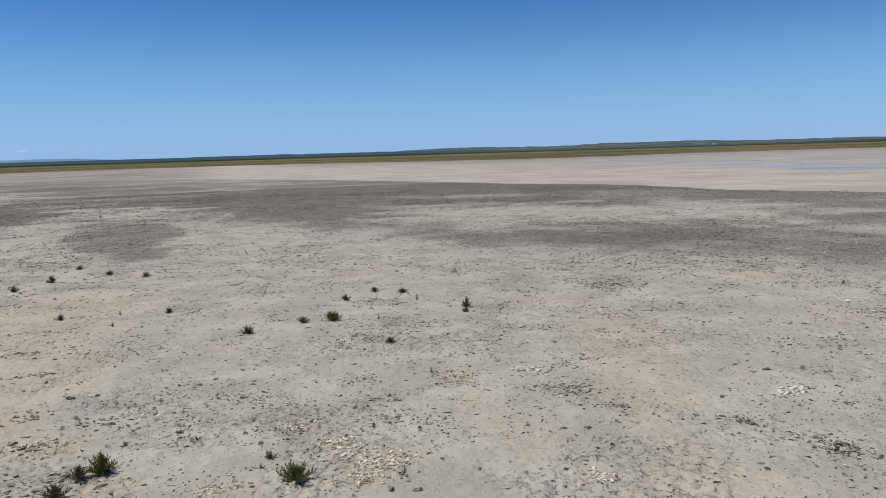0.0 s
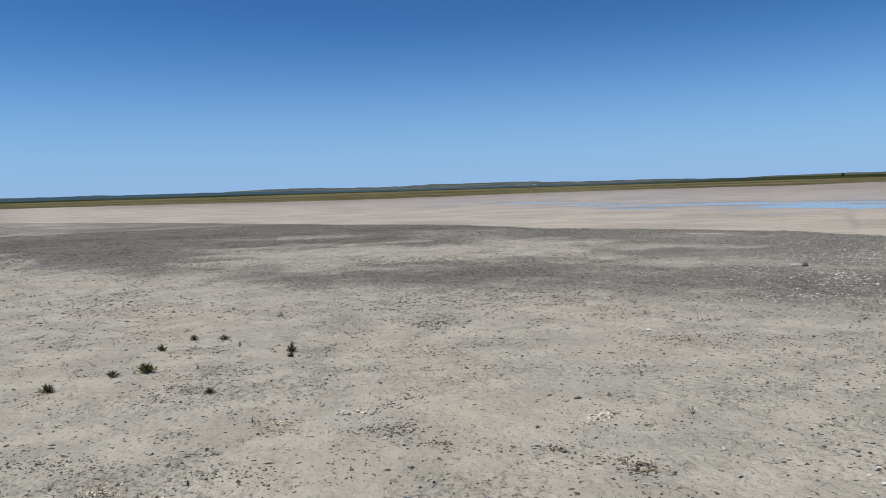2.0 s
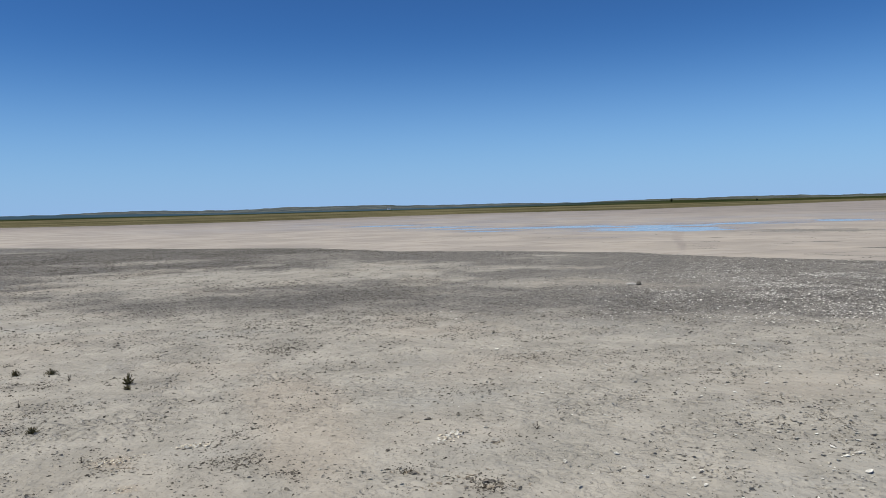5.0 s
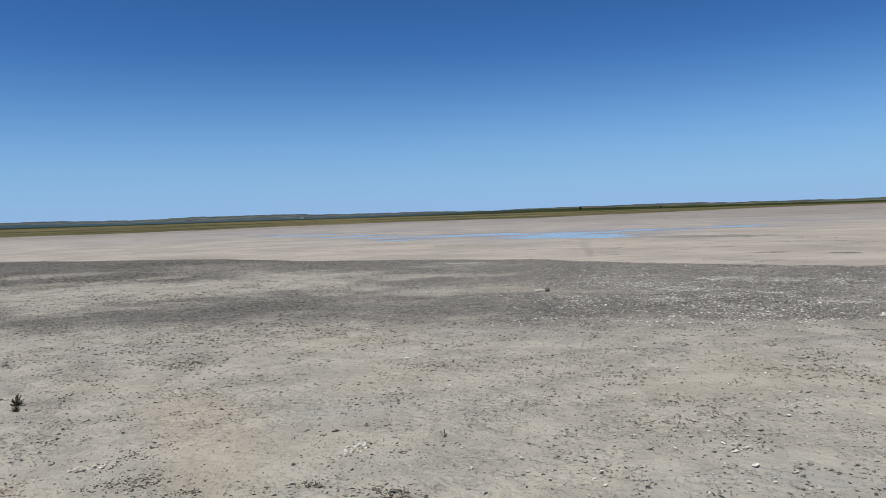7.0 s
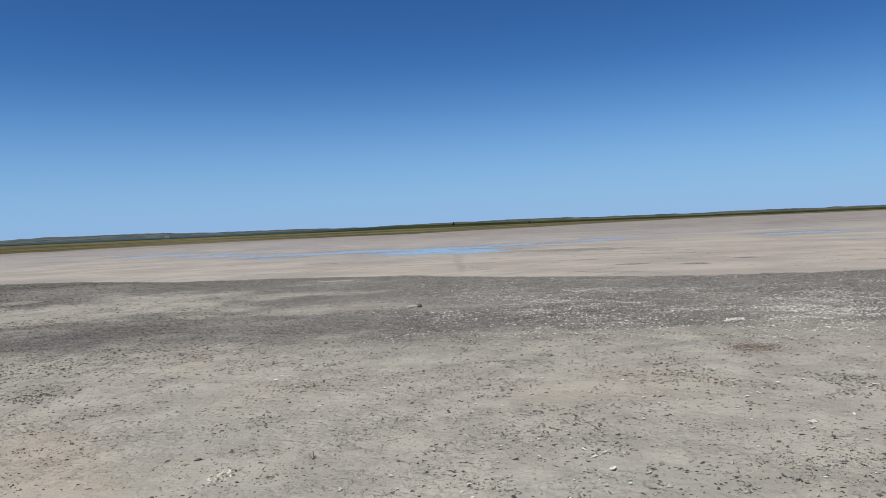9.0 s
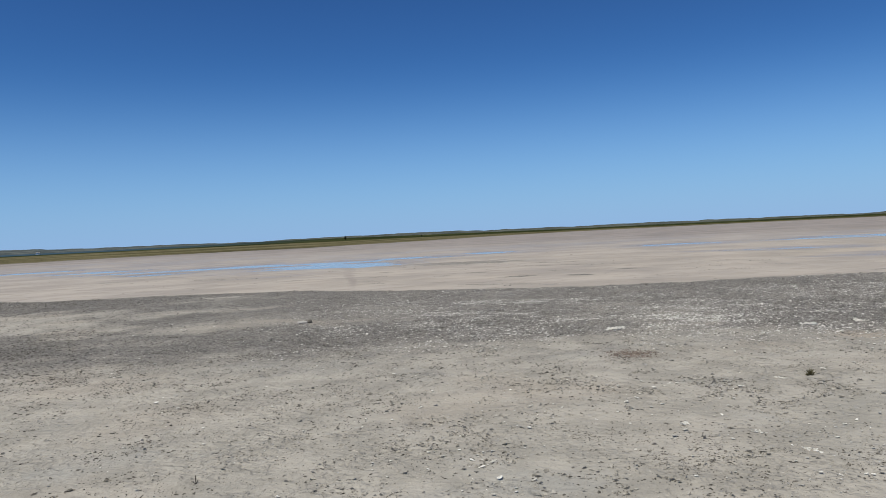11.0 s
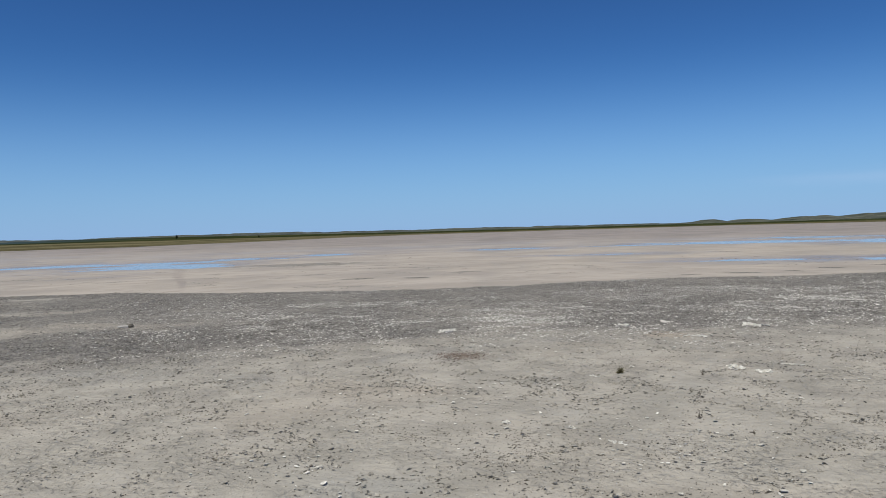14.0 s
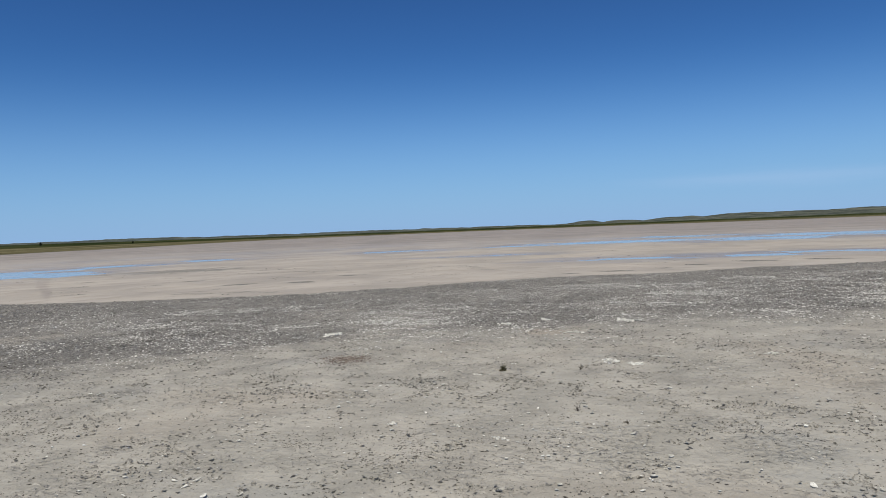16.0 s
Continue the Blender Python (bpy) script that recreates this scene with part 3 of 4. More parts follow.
def lump(rng, sub=1, jitter=0.28):
    """Vertices and faces of an angular lump one unit across."""
    bm = bmesh.new()
    bmesh.ops.create_icosphere(bm, subdivisions=sub, radius=0.5)
    v = np.array([p.co[:] for p in bm.verts])
    f = np.array([[p.index for p in q.verts] for q in bm.faces])
    bm.free()
    return v * (1 + jitter * (rng.rand(len(v), 1) * 2 - 1)) + 0.08 * (rng.rand(*v.shape) - 0.5), f


def octa(rng):
    v = np.array([(0.5, 0, 0), (-0.5, 0, 0), (0, 0.5, 0), (0, -0.5, 0), (0, 0, 0.5), (0, 0, -0.5)], dtype=float)
    f = np.array([(0, 2, 4), (2, 1, 4), (1, 3, 4), (3, 0, 4), (2, 0, 5), (1, 2, 5), (3, 1, 5), (0, 3, 5)])
    return v * (1 + 0.4 * (rng.rand(6, 1) * 2 - 1)) + 0.15 * (rng.rand(6, 3) - 0.5), f


def chip(rng):
    """A low six-sided crumb that sits in the ground."""
    a = np.arange(6) * math.pi / 3 + 0.6 * rng.rand(6)
    rad = 0.5 * (0.6 + 0.5 * rng.rand(6))
    v = np.stack([rad * np.cos(a), rad * np.sin(a), np.full(6, -0.3)], -1)
    v = np.concatenate([v, [[0.25 * (rng.rand() - 0.5), 0.25 * (rng.rand() - 0.5), 0.38]]])
    return v, np.array([(i, (i + 1) % 6, 6) for i in range(6)])


def plate(rng):
    """A thin, broken, slightly curled plate one unit across."""
    k = 6
    a = np.arange(k) * 2 * math.pi / k + rng.rand(k) * 0.8
    rad = 0.5 * (0.45 + 0.75 * rng.rand(k))
    curl = 0.16 * rng.rand(k)
    top = np.stack([rad * np.cos(a), rad * np.sin(a), 0.09 + curl], -1)
    low = top - np.array([0, 0, 0.13]) + 0.03 * (rng.rand(k, 3) - 0.5)
    v = np.concatenate([top, low, [[0, 0, 0.06], [0, 0, -0.08]]])
    f = []
    for i in range(k):
        j = (i + 1) % k
        f += [(i, j, 2 * k), (j + k, i + k, 2 * k + 1), (i, i + k, j), (j, i + k, j + k)]
    return v, np.array(f)


def curl(rng):
    """A thin shard of dried mud whose edge has curled up."""
    nu, nv = 4, 3
    v, f = [], []
    bend = 0.18 + 0.22 * rng.rand()
    for side in (0.0, -0.07):
        for i in range(nu):
            for j in range(nv):
                a, b = i / (nu - 1), j / (nv - 1) - 0.5
                v.append((0.55 * a * (1 - 0.5 * (2 * b) ** 2) + 0.12 * rng.rand(), b * (1.25 - 0.55 * a) + 0.2 * rng.rand(), bend * a * a + side + 0.02))
    top = nu * nv
    for i in range(nu - 1):
        for j in range(nv - 1):
            a, b, c, d = i * nv + j, i * nv + j + 1, (i + 1) * nv + j + 1, (i + 1) * nv + j
            f += [(a, d, c), (a, c, b), (top + a, top + c, top + d), (top + a, top + b, top + c)]
    rim = [(nu - 1) * nv + j for j in range(nv)]
    for a, b in zip(rim, rim[1:]):
        f += [(a, top + a, top + b), (a, top + b, b)]
    for j in (0, nv - 1):
        for i in range(nu - 1):
            a, b = i * nv + j, (i + 1) * nv + j
            f += [(a, top + a, top + b), (a, top + b, b)]
    return np.array(v), np.array(f)


def spots(n, rmin, rmax, amin, amax, weight, power=1.0):
    """Random places on the ground, thinned by weight(zone, x, y); power 1: even on the ground, lower: denser near by."""
    u = RNG.rand(n)
    r = (rmin ** (power + 1) + u * (rmax ** (power + 1) - rmin ** (power + 1))) ** (1 / (power + 1))
    az = np.radians(amin + (amax - amin) * RNG.rand(n))
    x, y = r * np.sin(az), r * np.cos(az)
    zone = land(x, y)
    keep = RNG.rand(n) < weight(zone, x, y)
    return x[keep], y[keep], zone["z"][keep], {k: v[keep] for k, v in zone.items()}


def strew(name, shapes, x, y, z, size, flat, longish, tilt, mat, label, category, sink=0.25):
    """Many small pieces joined in one mesh."""
    verts, faces, base = [], [], 0
    pick = RNG.randint(0, len(shapes), len(x))
    for k, (v, f) in enumerate(shapes):
        s = pick == k
        n = int(s.sum())
        if not n:
            continue
        sc = np.stack([size[s] * (1 + longish * RNG.rand(n)), size[s], size[s] * flat * (0.7 + 0.6 * RNG.rand(n))], -1)
        p = v[None] * sc[:, None]
        t, w = tilt * (RNG.rand(n) - 0.5), RNG.rand(n) * 2 * math.pi
        ct, st, cw, sw = (q[:, None] for q in (np.cos(t), np.sin(t), np.cos(w), np.sin(w)))
        px, pz = p[..., 0] * ct + p[..., 2] * st, -p[..., 0] * st + p[..., 2] * ct
        q = np.stack([px * cw - p[..., 1] * sw + x[s][:, None], px * sw + p[..., 1] * cw + y[s][:, None],
                      pz + z[s][:, None] + (size[s] * flat * sink)[:, None]], -1)
        verts.append(q.reshape(-1, 3))
        faces.append((f[None] + (np.arange(n) * len(v))[:, None, None]).reshape(-1, 3) + base)
        base += n * len(v)
    me = mesh_from(name, np.concatenate(verts), np.concatenate(faces), mat, smooth=False)
    return tagged(new(name, me), label, category, kind="stuff")


# ---- plants ----
def tube(bm, points, radii, sides=4):
    rings = []
    for i, p in enumerate(points):
        d = (points[min(i + 1, len(points) - 1)] - points[max(i - 1, 0)]).normalized()
        a = d.cross(Vector((0.3, 0.9, 0.2))).normalized()
        b = d.cross(a)
        rings.append([bm.verts.new(p + radii[i] * (math.cos(2 * math.pi * k / sides) * a + math.sin(2 * math.pi * k / sides) * b)) for k in range(sides)])
    for lo, hi in zip(rings, rings[1:]):
        for k in range(sides):
            bm.faces.new((lo[k], lo[(k + 1) % sides], hi[(k + 1) % sides], hi[k]))
    bm.faces.new(rings[-1])


def branch_meshes(rng, tall, reach, shoots, mat, thick, lift):
    """One limb that rises along +x at the given angle, and the short fleshy shoots set on it in pairs."""
    limb, green = bmesh.new(), bmesh.new()
    c, s = math.cos(lift), math.sin(lift)
    ln = (0.65 + 0.4 * rng.random()) / math.sqrt((c / reach) ** 2 + (s / tall) ** 2)
    n, wave = 5, rng.random() * 6
    pts = []
    for i in range(n):
        f = i / (n - 1)
        pts.append(Vector((ln * c * f, 0.12 * ln * math.sin(2.5 * f + wave) * f, ln * (s * f + 0.22 * (f * f - 0.25 * f)))))
    tube(limb, pts, [thick * (0.9 - 0.45 * i / (n - 1)) for i in range(n)])
    for k in range(shoots):
        f = 0.22 + 0.78 * (k // 2 * 2 + 0.6 + 0.8 * rng.random()) / (shoots + 1)
        i = min(int(f * (n - 1)), n - 2)
        p = pts[i].lerp(pts[i + 1], min(f * (n - 1) - i, 1.0))
        d = (pts[i + 1] - pts[i]).normalized()
        w = (k // 2) * 1.9 + math.pi * (k % 2) + 0.7 * rng.random()
        a = d.cross(Vector((0.3, 0.9, 0.2))).normalized()
        away = a * math.cos(w) + d.cross(a) * math.sin(w)
        sl = ln * (0.13 + 0.20 * rng.random()) * (1.2 - 0.6 * f)
        end = p + (d * 0.62 + away * 0.62 + Vector((0, 0, 0.35))) * sl
        r = thick * (0.62 + 0.38 * rng.random())
        tube(green, [p, p.lerp(end, 0.55) + away * 0.10 * sl, end], [r * 0.65, r, r * 0.5])
    return bm_mesh("branch", limb, mat, True), bm_mesh("foliage", green, mat, True)


def samphire(x, y, tall, wide, limbs, shoots, mat, label, seed):
    rng = random.Random(seed)
    ob = tagged(new("samphire_plant"), label, "plant", group="low plants on the lake bed")
    ob.matrix_basis = pose(x, y, height(x, y) - 0.004, 0, 0, rng.random() * 360)
    bm = bmesh.new()
    tube(bm, [Vector((0, 0, -0.01)), Vector((0.002, 0, tall * 0.12)), Vector((0.0, 0.003, tall * 0.3))], [0.006, 0.005, 0.003], 6)
    part("woody_stem", bm_mesh("woody_stem", bm, BARK, True), ob)
    for k in range(limbs):
        lift = radians((10, 24, 40, 54, 68, 84)[k % 6] + 14 * (rng.random() - 0.5))
        limb, green = branch_meshes(rng, tall, wide * 0.5, shoots, mat, 0.0014 + 0.015 * tall, lift)
        branch = part("branch", limb, ob, m=pose(0, 0, tall * (0.03 + 0.10 * rng.random()), 0, 0, 137.5 * k + 40 * rng.random()))
        part("foliage", green, branch)
    return ob


LUSH = "bright green samphire bush rooted in dry clay"
DULL = "dark olive samphire tuft rooted in dry clay"
TWIG = "dead brown twig sprout standing in dry clay"
PLANTS = [(-1.78, 3.70, 0.135, 0.150, 15, 12, GREEN, LUSH), (-1.87, 3.64, 0.090, 0.120, 12, 9, OLIVE, DULL), (-1.88, 3.42, 0.085, 0.150, 13, 9, OLIVE, DULL),
          (-0.76, 3.55, 0.105, 0.190, 18, 12, GREEN, LUSH), (-0.95, 3.84, 0.055, 0.085, 9, 6, OLIVE, DULL), (-1.09, 7.21, 0.120, 0.180, 16, 12, GREEN, LUSH),
          (-1.37, 7.15, 0.080, 0.135, 12, 9, OLIVE, DULL), (-1.81, 6.77, 0.095, 0.165, 13, 9, OLIVE, DULL), (-0.47, 6.25, 0.068, 0.095, 11, 8, OLIVE, DULL),
          (0.22, 7.66, 0.125, 0.120, 13, 9, OLIVE, DULL), (-0.81, 8.67, 0.080, 0.110, 11, 8, OLIVE, DULL), (-0.48, 8.55, 0.080, 0.130, 12, 9, OLIVE, DULL),
          (0.21, 7.39, 0.060, 0.090, 10, 7, OLIVE, DULL)]
MORE_PLANTS = [(-1.09, 8.18, 0.085, 0.125, 12, 8, OLIVE, DULL), (-2.90, 7.81, 0.085, 0.090, 10, 8, OLIVE, DULL), (-4.12, 10.34, 0.100, 0.130, 11, 8, OLIVE, DULL),
          (-4.76, 10.65, 0.100, 0.125, 11, 8, OLIVE, DULL), (-5.30, 10.09, 0.120, 0.150, 12, 9, OLIVE, DULL), (-5.42, 9.40, 0.100, 0.110, 11, 8, OLIVE, DULL),
          (-5.48, 11.27, 0.085, 0.140, 10, 8, OLIVE, DULL), (-3.94, 7.60, 0.080, 0.115, 11, 8, OLIVE, DULL), (8.35, 2.23, 0.085, 0.125, 12, 9, OLIVE, DULL)]
# the 0.22 m one far off is a stand-in for a bird-like dark shape
TWIGS = [(-0.30, 8.08, 0.085, 0.05), (-0.64, 7.18, 0.060, 0.05), (-3.40, 7.77, 0.070, 0.05), (-3.24, 7.21, 0.065, 0.06), (-4.58, 8.75, 0.060, 0.07),
         (-0.11, 5.32, 0.040, 0.06), (-9.99, 22.07, 0.22, 0.10), (2.84, 4.55, 0.050, 0.085), (6.70, 1.07, 0.070, 0.09), (8.58, 1.41, 0.075, 0.06), (6.39, 0.61, 0.035, 0.06)]
# dead brush lying on the clay
BRUSH = [(-1.82, 4.08, 0.028, 0.09), (-0.97, 3.71, 0.028, 0.11), (-0.23, 3.58, 0.028, 0.13), (-1.56, 4.25, 0.028, 0.08), (-1.43, 4.12, 0.028, 0.10), (-2.38, 4.08, 0.028, 0.12), (-0.44, 4.27, 0.028, 0.07), (1.67, 4.16, 0.028, 0.10), (1.99, 3.71, 0.028, 0.09), (1.72, 4.15, 0.028, 0.09), (2.37, 7.49, 0.028, 0.10)]
for k, (px, py, ph, pw, limbs, shoots, pm, plabel) in enumerate(PLANTS + MORE_PLANTS):
    samphire(px, py, 0.72 * ph, 1.2 * pw, int(2.2 * limbs), int(1.3 * shoots), pm, plabel, 100 + k)
for k, (px, py, ph, pw) in enumerate(TWIGS):
    samphire(px, py, ph, pw, 6, 3, BARK, TWIG, 300 + k)
for k, (px, py, ph, pw) in enumerate(BRUSH):
    samphire(px, py, ph, pw, 8, 4, BARK, "flattened tuft of dead dark brush lying on clay", 400 + k)


# ---- patches of broken white salt crust ----
FLAKES = []
for k in range(10):
    fv, ff = plate(RNG)
    FLAKES.append((mesh_from("crust_flake", fv, ff, SALT, smooth=False), mesh_from("crust_flake", fv, ff, CREAM, smooth=False)))
# place, extent along and across, turn, number of flakes, their size
PATCHES = [(2.23, 4.69, 0.14, 0.055, 40, 28, 0.055), (0.57, 5.36, 0.14, 0.035, -10, 16, 0.05), (0.10, 5.28, 0.14, 0.09, 10, 18, 0.03), (0.12, 4.68, 0.09, 0.06, 0, 8, 0.026),
           (-0.91, 4.30, 0.13, 0.11, 20, 24, 0.030), (-0.62, 4.02, 0.15, 0.10, -30, 26, 0.034), (-0.43, 3.80, 0.17, 0.12, -35, 40, 0.036), (-0.29, 3.74, 0.10, 0.09, 0, 20, 0.036),
           (-0.42, 3.58, 0.14, 0.09, 15, 26, 0.032), (0.73, 3.50, 0.09, 0.07, -10, 18, 0.032), (-1.10, 3.50, 0.12, 0.07, 20, 16, 0.028), (-2.35, 4.10, 0.25, 0.16, 30, 20, 0.030)]
FAR_PATCHES = [(12.82, 1.45, 0.26, 0.16, 85, 30, 0.075), (9.06, 1.14, 0.16, 0.12, 85, 22, 0.055), (8.98, 0.86, 0.14, 0.06, 85, 12, 0.05), (9.51, 0.61, 0.14, 0.06, 85, 10, 0.055),
           (10.76, 5.78, 0.22, 0.12, -30, 20, 0.060), (5.92, 2.48, 0.07, 0.06, 0, 12, 0.036), (11.50, 2.08, 0.34, 0.14, 85, 18, 0.05), (12.27, 3.37, 0.24, 0.10, 75, 16, 0.055),
           (12.96, 2.85, 0.22, 0.08, 80, 14, 0.055), (6.00, 1.93, 0.10, 0.05, 80, 8, 0.03), (5.71, 1.47, 0.12, 0.05, 70, 10, 0.03), (8.10, 2.42, 0.16, 0.05, 70, 8, 0.04),
           (9.90, -0.60, 0.20, 0.06, 90, 12, 0.05)]
for px, py, pa, pb, turn, n, size in PATCHES + FAR_PATCHES:
    if px > 5:
        pa, pb = 0.62 * pa, 0.75 * pb
    ob = tagged(new("salt_crust_patch"), "cluster of broken white salt crust flakes on clay", "salt crust", group="salt crust patches")
    z0 = height(px, py)
    ob.matrix_basis = pose(px, py, z0)
    for _ in range(int(4.2 * n) if py > 3 else int(2.0 * n)):
        u, v = RNG.randn() * pa * 0.5, RNG.randn() * pb * 0.5
        c, s = math.cos(radians(turn)), math.sin(radians(turn))
        fx, fy = u * c - v * s, u * s + v * c
        d = size * ((0.22 + 0.66 * RNG.rand() ** 1.6) if px < 4 else (0.5 + 0.75 * RNG.rand()))
        dz = height(px + fx, py + fy) - z0 + 0.03 * d
        part("crust_flake", FLAKES[RNG.randint(10)][int(px < 4 and RNG.rand() < (0.85 if size < 0.04 else 0.3))], ob, m=pose(fx, fy, dz, 60 * (RNG.rand() - 0.5), 60 * (RNG.rand() - 0.5), 360 * RNG.rand()) @ Matrix.Diagonal((d * (0.9 + 0.8 * RNG.rand()), d * 0.8, d, 1)))


# ---- lifted crusts of brown clay ----
CRUSTS = []
# place, extent along and across, turn, number of pieces, their size
CRUST_AT = [(-2.36, 4.12, 0.26, 0.12, 25, 40, 0.045), (-2.73, 4.57, 0.28, 0.12, 30, 34, 0.05), (-2.22, 4.45, 0.24, 0.12, 10, 36, 0.04), (-2.10, 3.59, 0.26, 0.16, 20, 44, 0.045),
            (2.04, 3.70, 0.22, 0.07, -20, 26, 0.045), (2.01, 3.92, 0.12, 0.05, 0, 12, 0.045), (-0.11, 4.29, 0.22, 0.06, -5, 22, 0.03), (-0.36, 4.51, 0.2, 0.08, 10, 20, 0.03),
            (-0.45, 3.66, 0.3, 0.16, -30, 70, 0.03), (0.10, 5.10, 0.2, 0.12, 0, 40, 0.03), (-0.62, 4.02, 0.2, 0.12, -30, 50, 0.028), (0.73, 3.48, 0.12, 0.08, 0, 30, 0.028)]
SMALL_CRUSTS = [(-0.28, 3.76, 0.16, 0.12, 0, 50, 0.03), (-1.10, 3.46, 0.16, 0.10, 20, 36, 0.028), (-0.42, 3.50, 0.14, 0.06, 10, 26, 0.03), (1.72, 4.15, 0.12, 0.04, -10, 16, 0.035),
            (1.75, 3.88, 0.10, 0.05, 10, 12, 0.035), (2.45, 4.40, 0.10, 0.04, 0, 10, 0.035), (2.18, 5.12, 0.12, 0.04, 5, 12, 0.03), (-3.6, 6.2, 0.35, 0.10, 20, 40, 0.04), (-3.1, 5.6, 0.3, 0.09, 25, 36, 0.04)]
for k in range(8):
    fv, ff = plate(RNG)
    CRUSTS.append(mesh_from("crust_piece", fv, ff, BROWN, smooth=False))
for px, py, pa, pb, turn, n, size in CRUST_AT + SMALL_CRUSTS:
    ob = tagged(new("clay_crust_patch"), "lifted brown clay crust broken into small pieces", "clay crust", group="clay crust patches")
    z0 = height(px, py)
    ob.matrix_basis = pose(px, py, z0)
    for _ in range(n):
        u, v = RNG.randn() * pa * 0.5, RNG.randn() * pb * 0.5
        c, s = math.cos(radians(turn)), math.sin(radians(turn))
        fx, fy = u * c - v * s, u * s + v * c
        d = size * (0.25 + 0.75 * RNG.rand() ** 1.5)
        dz = height(px + fx, py + fy) - z0 + 0.03 * d
        part("crust_piece", CRUSTS[RNG.randint(8)], ob, m=pose(fx, fy, dz, 40 * (RNG.rand() - 0.5), 40 * (RNG.rand() - 0.5), 360 * RNG.rand()) @ Matrix.Diagonal((d * (0.9 + 0.8 * RNG.rand()), d * 0.8, d, 1)))


# ---- single clods of dark clay ----
CLODS = []
for k in range(6):
    cv, cf = lump(RNG, 2, 0.55)
    cv[:, 2] = np.maximum(cv[:, 2], -0.3)
    CLODS.append(mesh_from("clay_clod", cv, cf, CLOD, smooth=False))
CLOD_AT = [(-2.55, 4.95, 0.07), (-2.40, 5.02, 0.05), (-2.20, 4.85, 0.045), (-2.32, 4.55, 0.06), (-1.62, 4.38, 0.05), (-1.45, 4.10, 0.06), (-1.18, 4.22, 0.05), (-1.05, 4.05, 0.06),
           (0.66, 4.15, 0.045), (0.98, 4.22, 0.05), (0.15, 3.62, 0.04), (1.05, 4.62, 0.035), (2.25, 5.15, 0.06), (2.42, 4.42, 0.05), (1.72, 4.12, 0.075), (2.05, 3.78, 0.07)]
FAR_CLODS = [(2.16, 3.62, 0.06), (1.98, 3.88, 0.045), (2.50, 5.16, 0.05), (3.30, 5.48, 0.04), (3.00, 8.05, 0.05), (4.50, 8.38, 0.05), (6.72, 6.29, 0.05), (5.44, 5.65, 0.055),
           (5.98, 2.13, 0.05), (6.42, 0.63, 0.04), (4.93, 4.20, 0.045), (4.31, 3.21, 0.05), (7.14, 13.71, 0.09), (6.26, 5.38, 0.05), (0.80, 4.15, 0.05), (1.73, 4.60, 0.05),
           (-0.28, 3.42, 0.06), (-0.15, 3.40, 0.05), (-1.75, 5.2, 0.05), (-0.7, 5.6, 0.04), (0.9, 6.1, 0.045), (1.9, 6.4, 0.04), (7.3, 3.4, 0.05), (3.9, 6.6, 0.045)]
for cx, cy, cs in CLOD_AT + FAR_CLODS:
    ob = new("clay_clod", CLODS[RNG.randint(6)])
    ob.matrix_basis = pose(cx, cy, height(cx, cy) + cs * 0.10, 0, 0, 360 * RNG.rand()) @ Matrix.Diagonal((cs * (0.6 + 0.4 * RNG.rand()), cs * 0.40, cs * 0.26, 1))
    tagged(ob, "small dark lump of dried clay lying loose", "clod", group="loose clods")

# a flat slab with a dark raised end
ob = tagged(new("flat_stone"), "pale flat stone slab with a dark raised end", "stone")
ob.matrix_basis = pose(9.40, 11.84, height(9.40, 11.84), 0, 0, -50)
SLAB_RNG = np.random.RandomState(5)
sv, sf = lump(SLAB_RNG, 2, 0.08)
sv[:, 2] = np.clip(sv[:, 2], -0.3, 0.22)
part("slab", mesh_from("slab", sv * np.array([0.25, 0.15, 0.085]) + np.array([-0.03, 0, 0.018]), sf, STONE, smooth=False), ob)
sv, sf = lump(SLAB_RNG, 2, 0.12)
part("raised_end", mesh_from("raised_end", sv * np.array([0.10, 0.12, 0.09]) + np.array([0.09, 0, 0.025]), sf, CRUMB, smooth=False), ob, "dark weathered end")


# ---- far tree, shrub and shed ----
def broadleaf(x, y, tall, wide, name, label, seed):
    rng = random.Random(seed)
    ob = tagged(new(name), label, "tree")
    ob.matrix_basis = pose(x, y, height(x, y) - 0.1)
    bm = bmesh.new()
    tube(bm, [Vector((0, 0, 0)), Vector((0.05, 0, tall * 0.3)), Vector((-0.05, 0.05, tall * 0.75))], [0.16, 0.13, 0.05], 6)
    for k in range(6):
        w = k * 1.05 + rng.random()
        tube(bm, [Vector((0, 0, tall * (0.25 + 0.06 * k))), Vector((math.cos(w) * wide * 0.35, math.sin(w) * wide * 0.35, tall * (0.5 + 0.06 * k)))], [0.07, 0.03], 5)
    part("trunk", bm_mesh("trunk", bm, BARK, True), ob)
    verts, faces = [], []
    for _ in range(900):
        w, u, h = rng.random() * 6.283, rng.random() ** 0.5, rng.random()
        rad = 0.5 * wide * math.sin(math.pi * (0.15 + 0.8 * h)) * (0.75 + 0.35 * math.sin(3 * w + 5 * h)) * u
        c = Vector((rad * math.cos(w), rad * math.sin(w), tall * (0.22 + 0.78 * h)))
        a = Vector((rng.random() - 0.5, rng.random() - 0.5, rng.random() - 0.5)).normalized() * 0.16
        b = a.cross(Vector((rng.random() - 0.5, 0.3, rng.random()))).normalized() * 0.10
        i = len(verts)
        verts += [c - a, c + b, c + a, c - b]
        faces += [(i, i + 1, i + 2, i + 3)]
    part("crown", mesh_from("crown", [v[:] for v in verts], faces, LEAF), ob)


def at(az, r):
    return r * math.sin(radians(az)), r * math.cos(radians(az))


